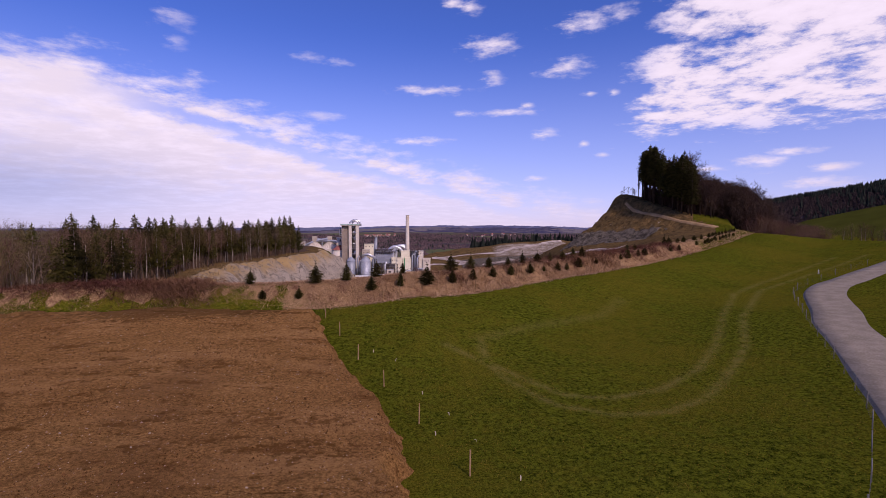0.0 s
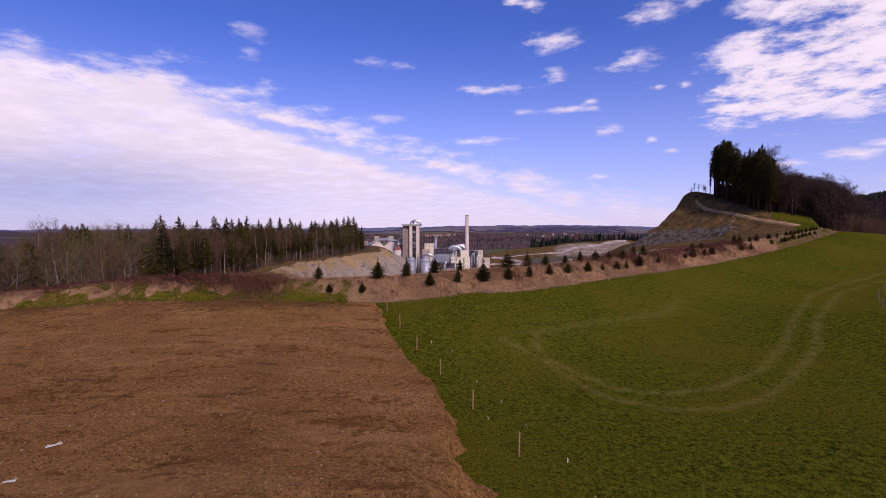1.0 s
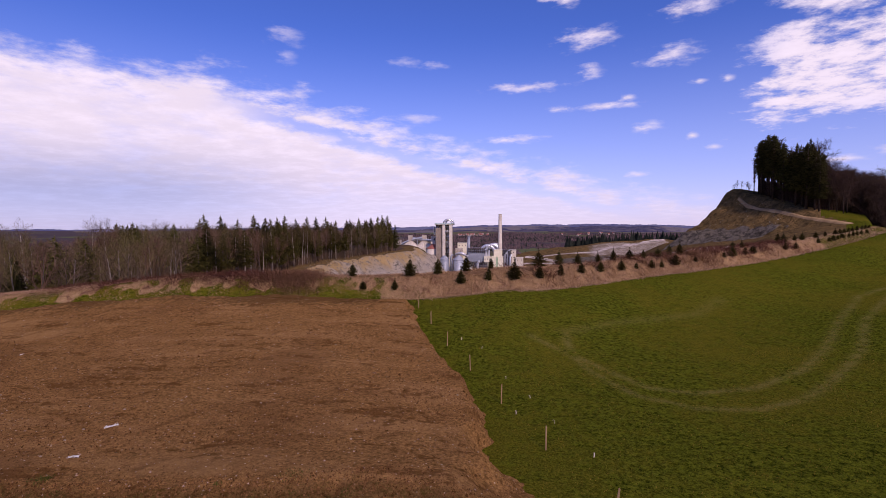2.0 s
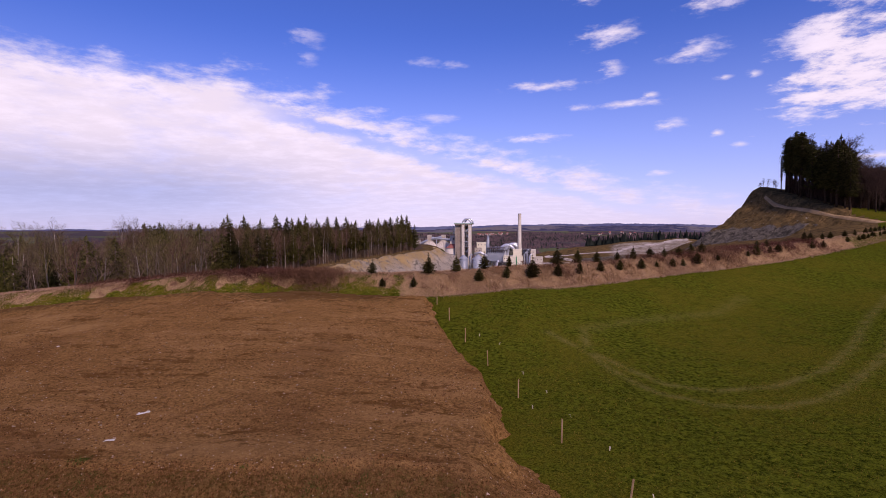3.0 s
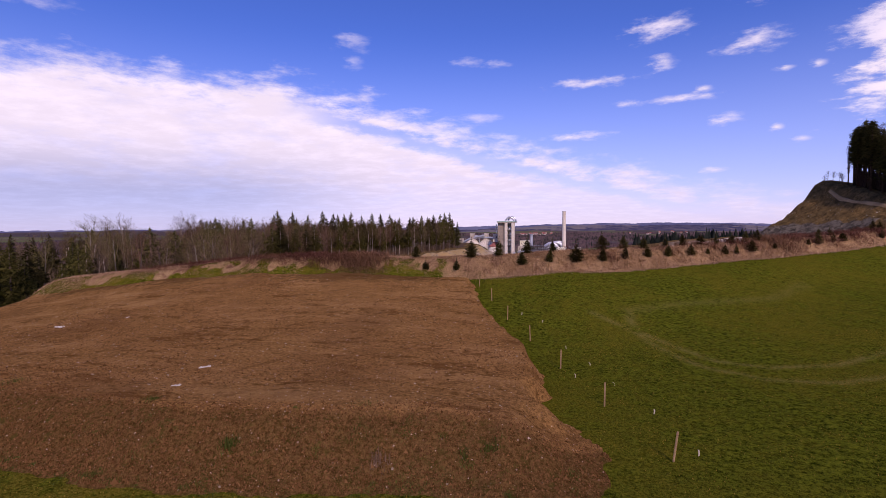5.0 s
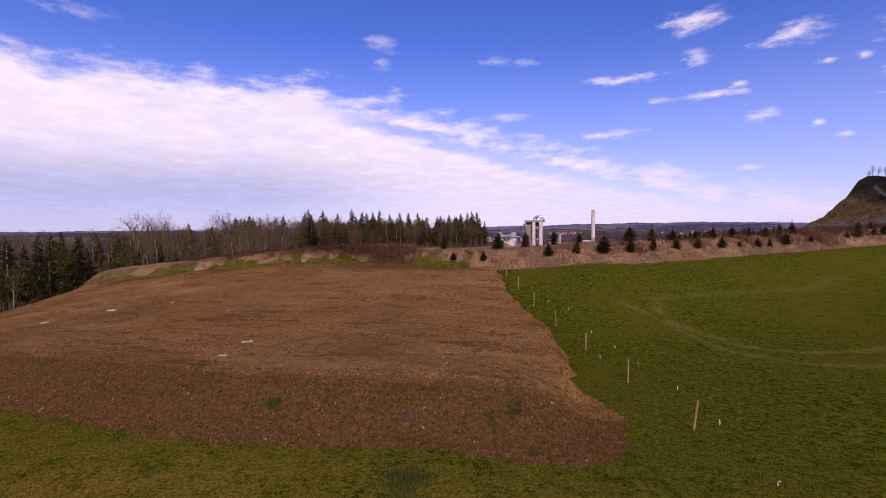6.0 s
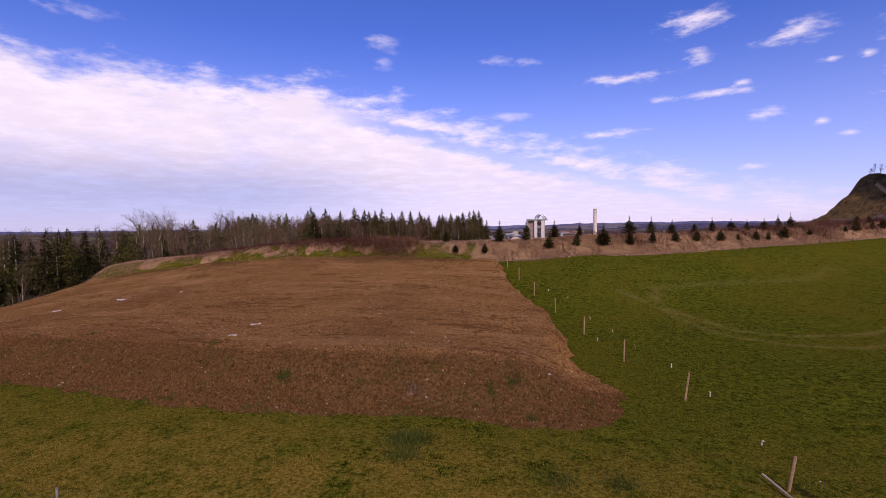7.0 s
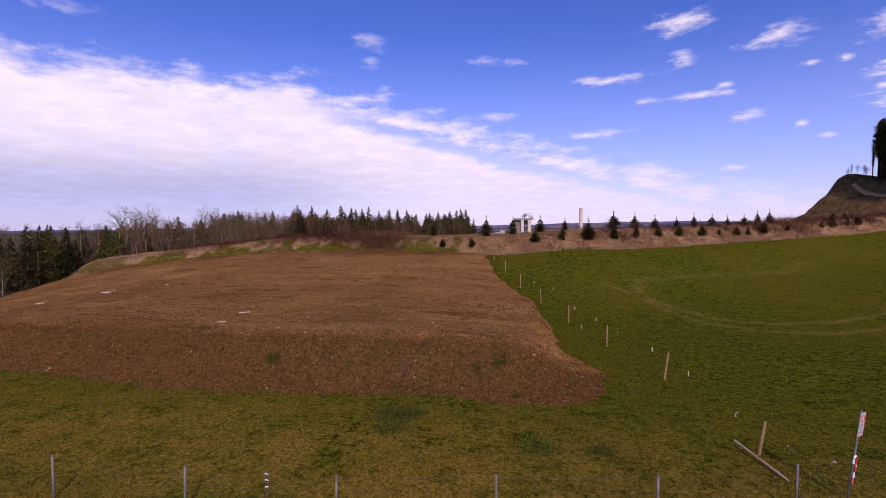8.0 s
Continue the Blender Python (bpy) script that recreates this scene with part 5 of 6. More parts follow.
def join_far(name, label, wanted):
    """One mesh of many trees that stand too far off to be told apart."""
    for piece in ("trunk", "crown"):
        groups = {}
        for thing, m in wanted:
            me = [c for c in thing.children if c.name.startswith(piece)][0].data
            groups.setdefault(me.materials[0].name, []).append((me, m))
        for key, items in groups.items():
            co, loops, totals, base = [], [], [], 0
            for me, m in items:
                v = np.empty(len(me.vertices) * 3, np.float32)
                me.vertices.foreach_get("co", v)
                mm = np.array(m)
                co.append(v.reshape(-1, 3) @ mm[:3, :3].T + mm[:3, 3])
                k = np.empty(len(me.loops), np.int32)
                me.loops.foreach_get("vertex_index", k)
                loops.append(k + base)
                t = np.empty(len(me.polygons), np.int32)
                me.polygons.foreach_get("loop_total", t)
                totals.append(t)
                base += len(me.vertices)
            loops, totals = np.concatenate(loops), np.concatenate(totals)
            out = bpy.data.meshes.new(name)
            out.vertices.add(base)
            out.vertices.foreach_set("co", np.concatenate(co).astype(np.float32).ravel())
            out.loops.add(len(loops))
            out.loops.foreach_set("vertex_index", loops)
            out.polygons.add(len(totals))
            out.polygons.foreach_set("loop_start", np.concatenate([[0], np.cumsum(totals)[:-1]]).astype(np.int32))
            out.update(calc_edges=True)
            out.materials.append(bpy.data.materials[key])
            tagged(new(name + ("_stems" if piece == "trunk" else ""), out), label, "woodland", kind="stuff")


SPRUCE_SAYS = "tall dark green spruce with a bare lower trunk in the wood"
BARE_SAYS = "leafless brown broadleaf tree standing in the wood"
PINE_SAYS = "tall dark conifer with a long bare trunk on the hill"
DENSE_SAYS = "tall leafless broadleaf tree with a dense dark brown crown"
grove = Grove({
    "s1": (lambda: build_spruce(1, 20, NEEDLE, PALE_BARK, SPRUCE_SAYS, 0.3, 0.16), 20),
    "s2": (lambda: build_spruce(2, 20, NEEDLE, BARK, SPRUCE_SAYS, 0.2, 0.18), 20),
    "s3": (lambda: build_spruce(3, 20, DARK_NEEDLE, PALE_BARK, SPRUCE_SAYS, 0.38, 0.145), 20),
    "s4": (lambda: build_spruce(4, 20, DARK_NEEDLE, BARK, SPRUCE_SAYS, 0.12, 0.19), 20),
    "b1": (lambda: build_bare_tree(11, 18, TWIG, BARK, BARE_SAYS, 0.35, 0.8), 18),
    "b2": (lambda: build_bare_tree(12, 18, OLIVE_TWIG, PALE_BARK, BARE_SAYS, 0.45, 0.75), 18),
    "b3": (lambda: build_bare_tree(13, 18, RED_TWIG, BARK, BARE_SAYS, 0.3, 0.6), 18),
    "b4": (lambda: build_bare_tree(14, 18, TWIG, PALE_BARK, "pale-stemmed leafless tree with a wide open crown", 0.4, 1.15), 18),
    "b5": (lambda: build_bare_tree(19, 18, OLIVE_TWIG, PALE_BARK, "leaning pale-barked leafless tree at the edge of the wood", 0.5, 0.9), 18),
    "u1": (lambda: build_bare_tree(15, 8, RED_TWIG, BARK, "reddish leafless undergrowth tree at the edge of the wood", 0.1, 0.7, 6), 8),
    "u2": (lambda: build_bare_tree(16, 8, OLIVE_TWIG, BARK, "slim leafless undergrowth tree at the edge of the wood", 0.12, 0.6, 6), 8),
    "d1": (lambda: build_bare_tree(17, 26, DARK_TWIG, DARK_BARK, DENSE_SAYS, 0.2, 1.0, 10, 15), 26),
    "d2": (lambda: build_bare_tree(18, 26, DARK_TWIG, DARK_BARK, DENSE_SAYS, 0.28, 1.1, 10, 15), 26),
    "h1": (lambda: build_spruce(5, 26, DARK_NEEDLE, DARK_BARK, SPRUCE_SAYS, 0.25, 0.15), 26),
    "p1": (lambda: build_spruce(6, 26, DARK_NEEDLE, DARK_BARK, PINE_SAYS, 0.42, 0.085, 0.3), 26),
    "p2": (lambda: build_spruce(7, 26, DARK_NEEDLE, DARK_BARK, PINE_SAYS, 0.36, 0.1, 0.4), 26),
    "k1": (lambda: build_spruce(8, 26, DARK_TWIG, DARK_BARK, "dead slim trunk with short stubs on the brow of the hill", 0.3, 0.02, 0.2), 26),
})


def at_angle(az_deg, dist):
    return dist * math.sin(radians(az_deg)), dist * math.cos(radians(az_deg))


# trees that stand out against the sky: bearing, distance, kind, height of the top
def lone(az_deg, dist, pick, top, wide=1.0):
    eye = 10.8 if az_deg > -43 else 6.0
    slope = (top - eye) / dist
    x, y = at_angle(az_deg, dist)
    while float(pit_side(np.array([x]), np.array([y]))[0]) > -6 and dist < 420 and az_deg > -40:
        dist += 5
        x, y = at_angle(az_deg, dist)
    grove.put(pick, x, y, eye + slope * dist - land_z(x, y), az_deg * 37, wide)


FEATURE_ROWS = (
    ((-32.7, 206, "s2", 1.13), (-33.1, 200, "s1", 0.64), (-31.1, 215, "s3", 1.01), (-29.4, 200, "s2", 0.64), (-27.8, 215, "s1", 1.14), (-26.6, 225, "s3", 0.9), (-26.1, 230, "s1", 0.76), (-25.4, 225, "s2", 0.88), (-24.6, 230, "s1", 1.14), (-23.4, 240, "s4", 0.75), (-22.2, 245, "s1", 1.0), (-21.2, 250, "s3", 1.0), (-20.1, 270, "s1", 1.0), (-19.0, 280, "s2", 0.6)),
    ((-17.4, 290, "s3", 0.73), (-16.4, 300, "s1", 0.86), (-15.0, 330, "s3", 1.0), (-14.2, 350, "s1", 1.1), (-13.7, 365, "s2", 1.25), (-13.1, 370, "s1", 1.2), (-12.2, 380, "s4", 0.1), (-42.5, 200, "b4", 0.98), (-41.4, 205, "b2", 0.87), (-47.1, 150, "b4", 0.64), (-36.9, 190, "b1", 0.76), (-49.9, 140, "b2", 0.38), (-48.9, 150, "b1", 0.48)),
    ((-57.6, 100, "s4", 0.18), (-56.6, 105, "s3", 0.17), (-55.9, 98, "s2", 0.16), (-54.7, 104, "s4", -0.05), (-53.6, 130, "b2", 0.78), (-51.4, 120, "s2", 0.24), (-50.2, 125, "b4", 1.0), (-48.3, 128, "b4", 1.06), (-46.6, 135, "b2", 1.35), (-44.9, 150, "b1", 0.89), (-44.2, 150, "s2", -0.87), (-51.0, 112, "s2", -0.4)),
)
for row, eye in zip(FEATURE_ROWS, (10.8, 10.8, 6.0)):
    for az_deg, dist, pick, el_deg in row:
        lone(az_deg, dist, pick, eye + dist * math.tan(radians(el_deg)))

tr = random.Random(21)
placed = []


def roomy(x, y, gap):
    if all((x - px) ** 2 + (y - py) ** 2 > gap * gap for px, py in placed):
        placed.append((x, y))
        return True
    return False


def wood_band(count, az0, az1, d0, d1, gap, picks, low, high, rule=None, eye=9.0):
    done = 0
    for _ in range(count * 12):
        if done >= count:
            break
        az_deg, dist = tr.uniform(az0, az1), tr.uniform(d0, d1)
        x, y = at_angle(az_deg, dist)
        if float(pit_side(np.array([x]), np.array([y]))[0]) > -2 or (rule and not rule(x, y)) or not roomy(x, y, gap):
            continue
        pick = tr.choice(picks)
        tall = eye + dist * math.tan(radians(tr.uniform(low, high))) - land_z(x, y)
        tall = max(5, tall * (0.5 if pick.startswith("u") else 1.0))
        grove.put(pick, x, y, tall, tr.uniform(0, 360), tr.uniform(0.8, 1.2))
        done += 1


outside = lambda x, y: x < -80 or y > 74
# the wood beside and behind the soil field
wood_band(90, -72, -47, 88, 135, 3.3, ("s1", "b1", "b4", "s3", "b2", "b5", "b2", "s4", "u2"), -2.2, 0.2, outside, 5.6)
wood_band(75, -50, -33, 105, 170, 3.6, ("b1", "b2", "b4", "b5", "b3", "s2", "u1", "u2", "b2"), -0.9, 0.45, outside, 8.5)
wood_band(45, -41, -30, 150, 215, 3.6, ("b1", "b2", "b4", "b3", "s1"), 0.4, 1.0, outside)
grove.joined = []
wood_band(50, -62, -33, 150, 230, 5.0, ("b1", "b2", "s4", "b2"), -1.0, 0.3, outside, 7.0)
wood_band(170, -34, -20, 150, 235, 2.8, ("s1", "b3", "b1", "b3", "s3", "b2", "b3", "u1", "s2"), -0.7, 0.85, outside)
wood_band(130, -26, -15.5, 230, 330, 3.2, ("s1", "b3", "b1", "b3", "s2", "b2", "b3"), -0.4, 0.9)
wood_band(60, -18, -12.6, 320, 420, 4.5, ("s1", "s3", "b1", "s2", "b2", "b3"), -0.2, 1.0)

join_far("far_wood", "dense leafless brown wood behind the edge of the quarry", grove.joined)
grove.joined = None


# the wooded hill above the cutting
def ridge_line(az_deg):
    return np.interp(az_deg, (24, 26, 28, 30, 32, 34, 37, 40), (347, 336, 321, 307, 297, 287, 275, 268))


def hill_wood(count, az0, az1, d0, d1, picks, tops, gap):
    """Trees behind the brow of the hill whose tops follow its outline: bearings and heights in degrees."""
    done = 0
    for _ in range(count * 12):
        if done >= count:
            break
        az_deg = tr.uniform(az0, az1)
        dist = float(ridge_line(az_deg)) + tr.uniform(d0, d1)
        x, y = at_angle(az_deg, dist)
        if roomy(x, y, gap):
            top = 9.5 + dist * math.tan(radians(float(np.interp(az_deg, *tops)) * tr.uniform(0.84, 1.0)))
            grove.put(tr.choice(picks), x, y, max(6, top - land_z(x, y)), tr.uniform(0, 360), tr.uniform(1.0, 1.35))
            done += 1


CLUMP = ((25.6, 26.4, 28.0, 28.8, 30.0, 30.6, 31.2), (8.3, 9.1, 8.7, 7.9, 8.5, 7.8, 6.8))
SLOPE = ((31.0, 32.7, 34.0, 35.7, 36.5, 37.3, 37.8), (6.6, 5.5, 4.9, 5.0, 3.9, 2.3, 1.3))
hill_wood(16, 26.1, 28.5, 1, 12, ("p1", "p2", "p1"), CLUMP, 2.2)
hill_wood(14, 26.5, 28.8, 12, 30, ("p2", "d1", "p1"), CLUMP, 2.6)
hill_wood(18, 28.6, 31.0, 2, 22, ("h1", "p2", "h1"), CLUMP, 2.4)
hill_wood(14, 28.6, 31.3, 14, 34, ("d1", "d2", "h1"), CLUMP, 2.8)
hill_wood(34, 30.8, 33.0, 14, 44, ("d1", "d2", "d2"), SLOPE, 3.0)
hill_wood(80, 32.4, 37.4, 34, 70, ("d1", "d2", "d2"), SLOPE, 3.2)
hill_wood(30, 36.2, 41.5, 4, 40, ("u1", "b3"), ((36, 38, 40, 42), (2.4, 1.5, 1.1, 0.6)), 3.0)
hill_wood(1, 25.85, 25.95, 1, 3, ("k1",), ((23.5, 26.5), (7.2, 7.2)), 2.0)
hill_wood(6, 23.9, 25.7, 2, 8, ("b3", "u2"), ((23.5, 26.5), (4.3, 5.2)), 1.5)

# the hedge and field trees past the brow of the meadow
for k in range(26):
    thin = k < 10
    az_deg, dist = (tr.uniform(43.2, 47.0), tr.uniform(190, 230)) if thin else (tr.uniform(38.3, 41.8), tr.uniform(215, 285))
    x, y = at_angle(az_deg, dist)
    top = 10.3 + dist * math.tan(radians(tr.uniform(0.2, 0.8) if thin else tr.uniform(-0.5, 0.6)))
    grove.put(tr.choice(("b1", "b2", "u2") if thin else ("u1", "u1", "b3")), x, y, top - land_z(x, y), tr.uniform(0, 360), 1.0 if thin else 1.5)

# ---- undergrowth ----
fr = np.random.default_rng(31)


def undergrowth(name, label, x, y, height, mat):
    z = land(x, y)
    tris = blades(x, y, z, height, 0.45, 0.14, fr)
    for _ in range(3):
        k = fr.integers(0, len(x), len(x))
        up = fr.uniform(0.2, 0.8, len(x)) * height
        tris = np.concatenate([tris, blades(x[k] + fr.normal(0, 0.5, len(x)), y[k] + fr.normal(0, 0.5, len(x)), z[k] + up, height * 0.4, 0.85, 0.1, fr)])
    return tagged(flat_object(name, tris, mat), label, "undergrowth", kind="stuff")


n = 52000
an, d = np.radians(fr.uniform(-72, -12.5, n)), np.sqrt(fr.uniform(88**2, 420**2, n))
x, y = d * np.sin(an), d * np.cos(an)
keep = (pit_side(x, y) < -3) & ((x < -80) | (y > 72)) & (d < 180 + np.interp(np.degrees(an), (-40, -14), (0, 240)))
n = 9000
an2 = np.radians(fr.uniform(-40, -12.5, n))
d2 = np.sqrt(fr.uniform(120**2, 420**2, n))
x2, y2 = d2 * np.sin(an2), d2 * np.cos(an2)
rim = (pit_side(x2, y2) < -1) & (pit_side(x2, y2) > -16) & (y2 > 74)
ragged = (pit_side(x2, y2) < 9) & (pit_side(x2, y2) > -9) & (y2 > 90) & (grain(x2, y2, 9, 3.0) > -0.1)
undergrowth("rim_grass", "dry grass and low scrub on the rim of the quarry", x2[ragged], y2[ragged], 1.3, DRY_SCRUB)
undergrowth("edge_shrubs", "red-brown leafless shrubs along the edge of the quarry", x2[rim], y2[rim], 5.0, RED_TWIG)
undergrowth("undergrowth", "brown leafless undergrowth between the trees of the wood", x[keep], y[keep], 6.5, TWIG)
n = 22000
an = fr.uniform(26.6, 37.4, n)
d = ridge_line(an) + np.interp(an, (26, 31, 33), (4, 8, 36)) + fr.uniform(0, 30, n)
an = np.radians(an)
undergrowth("hill_undergrowth", "dark leafless undergrowth below the trees on the hill", d * np.sin(an), d * np.cos(an), 7.0, DARK_TWIG)

# ---- fallen rock ----
an, d = np.radians(fr.uniform(-30, 34, 26000)), fr.uniform(120, 420, 26000)
x, y = d * np.sin(an), d * np.cos(an)
lift = np.abs(land(x, y) - hill(x, y)) < 0.5
keep = ((pit_side(x, y) > 1) & (pit_side(x, y) < 55) & (x < 20) & (y > 120)) | (lift & (np.degrees(an) > 15) & (x < 146) & (land(x, y) < 24) & (fr.random(len(x)) < 0.6))
x, y = x[keep], y[keep]
z, size, a = land(x, y), fr.gamma(1.5, 0.13, len(x)) + 0.1, fr.uniform(0, 6.28, len(x))
tip = np.stack([x + 0.3 * size * np.cos(a + 1), y, z + size * fr.uniform(0.5, 1.0, len(x))], -1)
ring = [np.stack([x + size * np.cos(a + k * 1.571) * fr.uniform(0.7, 1.3, len(x)), y + size * np.sin(a + k * 1.571), z - 0.2], -1) for k in range(4)]
tagged(flat_object("scree", np.concatenate([np.stack([ring[k], ring[(k + 1) % 4], tip], 1) for k in range(4)]), SCREE), "grey and ochre broken rock lying on the quarry slopes", "rocks", kind="stuff")

# ---- far woods ----


def far_woods(name, label, n, az0, az1, d0, d1, low, high, mat, thick, tiers=((0.05, 0.65, 0.26), (0.35, 0.85, 0.2), (0.6, 1.0, 0.12))):
    an, d = np.radians(fr.uniform(az0, az1, n)), np.sqrt(fr.uniform(d0**2, d1**2, n))
    x, y = d * np.sin(an), d * np.cos(an)
    keep = wave(x, y, 120, 3.0) + 0.5 * wave(x, y, 55, 1.0) + 0.25 * fr.standard_normal(n) > thick
    x, y = x[keep], y[keep]
    h, z = fr.uniform(low, high, len(x)), land(x, y)
    tris = []
    for lev, (zb, zt, w) in enumerate(tiers):
        a = fr.uniform(0, 6.28, len(x))
        ring = [np.stack([x + h * w * np.cos(a + k * 1.571) * fr.uniform(0.7, 1.3, len(x)), y + h * w * np.sin(a + k * 1.571), z + h * zb], -1) for k in range(4)]
        tip = np.stack([x, y, z + h * zt], -1)
        tris += [np.stack([ring[k], ring[(k + 1) % 4], tip], 1) for k in range(4)]
    return tagged(flat_object(name, np.concatenate(tris), mat), label, "forest", kind="stuff")


ROUND = ((0.0, 0.6, 0.5), (0.25, 0.86, 0.48), (0.52, 1.0, 0.34))
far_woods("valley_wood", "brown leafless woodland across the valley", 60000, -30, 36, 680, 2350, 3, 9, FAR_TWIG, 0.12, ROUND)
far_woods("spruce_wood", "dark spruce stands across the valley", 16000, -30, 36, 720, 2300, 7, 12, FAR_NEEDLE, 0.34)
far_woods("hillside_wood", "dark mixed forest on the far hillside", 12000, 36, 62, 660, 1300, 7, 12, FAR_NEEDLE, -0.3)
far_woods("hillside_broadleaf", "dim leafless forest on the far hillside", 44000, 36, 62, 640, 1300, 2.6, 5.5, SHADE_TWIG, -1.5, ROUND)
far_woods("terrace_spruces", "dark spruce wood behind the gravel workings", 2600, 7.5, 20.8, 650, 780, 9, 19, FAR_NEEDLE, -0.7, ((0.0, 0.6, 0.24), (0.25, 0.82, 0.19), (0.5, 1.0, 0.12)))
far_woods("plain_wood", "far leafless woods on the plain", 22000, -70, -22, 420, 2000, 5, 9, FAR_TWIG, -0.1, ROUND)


def backdrop(name, label, r, low, tops, rough, seed, mat):
    """A far ridge standing behind everything: bearings and heights of its crest in degrees."""
    an = np.arange(-80, 46, 0.08)
    crest = np.interp(an, *tops) + rough * (wave(an * 30, an * 0, 40, seed) + 0.5 * wave(an * 30, an * 0, 9, seed + 1) + 0.25 * wave(an * 30, an * 0, 2.5, seed + 2))
    rows = np.linspace(0, 1, 6)[:, None]
    z = low + (9 + r * np.tan(np.radians(crest)) - low)[None, :] * rows
    rr = r + 500 * rows
    x, y = rr * np.sin(np.radians(an))[None, :], rr * np.cos(np.radians(an))[None, :]
    ob = grid_mesh(name, x, y, z, mat)
    return tagged(ob, label, "hills", kind="structure")


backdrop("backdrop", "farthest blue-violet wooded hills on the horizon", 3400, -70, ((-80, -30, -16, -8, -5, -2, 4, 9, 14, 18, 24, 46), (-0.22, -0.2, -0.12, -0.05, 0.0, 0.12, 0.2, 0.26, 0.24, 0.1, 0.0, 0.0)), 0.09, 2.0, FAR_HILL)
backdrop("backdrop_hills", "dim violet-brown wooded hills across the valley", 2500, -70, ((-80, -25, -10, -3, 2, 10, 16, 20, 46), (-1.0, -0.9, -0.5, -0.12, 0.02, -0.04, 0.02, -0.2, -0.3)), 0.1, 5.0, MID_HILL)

# ---- village ----


def build_house(m, seed):
    g = random.Random(seed)
    thing = root("house", "white rendered house with a red tiled roof far off", "house", m, "houses of the far village")
    w, d, h = g.uniform(6, 9), g.uniform(6, 8), g.uniform(3.5, 5)
    Geo().box(-w / 2, w / 2, -d / 2, d / 2, -2, h).make("wall", PALE_CONCRETE, thing)
    roof = Geo()
    o = 0.6
    a, b, c, e = (-w / 2 - o, -d / 2 - o, h - 0.2), (w / 2 + o, -d / 2 - o, h - 0.2), (w / 2 + o, d / 2 + o, h - 0.2), (-w / 2 - o, d / 2 + o, h - 0.2)
    r0, r1 = (-w / 2 - o, 0, h + d * 0.42), (w / 2 + o, 0, h + d * 0.42)
    for q in ((a, b, r1, r0), (c, e, r0, r1), (e, a, r0), (b, c, r1), (a, e, c, b)):
        roof.face(q)
    roof.make("roof", RED_ROOF, thing)
    for k in range(3):
        wx0 = -w / 2 + w * (k + 0.7) / 3.4
        Geo().box(wx0 - 0.6, wx0 + 0.6, -d / 2 - 0.05, -d / 2 + 0.05, h - 3.2, h - 1.7).make("window", DARK_STEEL, thing)
    return thing


for k in range(34):
    az_deg, dist = tr.uniform(-4.8, -1.2) if k < 24 else tr.uniform(7, 16), tr.uniform(2150, 2420)
    x, y = at_angle(az_deg, dist)
    build_house(pose(x, y, land_z(x, y) + 1, 0, 0, tr.uniform(-50, 50)), k)

def build_hut(m, mat, label):
    thing = root("site_hut", label, "hut", m, "huts at the edge of the quarry")
    Geo().box(-2.4, 2.4, -1.3, 1.3, -1.5, 2.7).make("wall", mat, thing)
    Geo().box(-2.6, 2.6, -1.5, 1.5, 2.7, 2.95).make("roof", GREY_METAL, thing)
    Geo().box(-1.6, -0.5, -1.36, -1.29, 1.0, 2.1).make("window", DARK_STEEL, thing)
    Geo().box(0.6, 1.5, -1.36, -1.29, -0.2, 2.1).make("door", DARK_STEEL, thing)
    return thing


build_hut(pose(-131.7, 474, land_z(-131.7, 474), 0, 0, 15), WHITE, "white site hut beside the wood at the quarry")
build_hut(pose(-128.5, 480, land_z(-128.5, 480), 0, 0, 10), PALE_CONCRETE, "pale grey site hut beside the wood at the quarry")
build_hut(pose(-122.5, 480, land_z(-122.5, 480), 0, 0, -10), CREAM, "small cream site hut beside the wood at the quarry")

# ---- cement works in the valley ----
PLANT_Y = 520.0


def px_x(u):
    return -67.9 + (u - 605) * 0.593


def px_z(v):
    return 10.3 - (v - 402) * 0.605


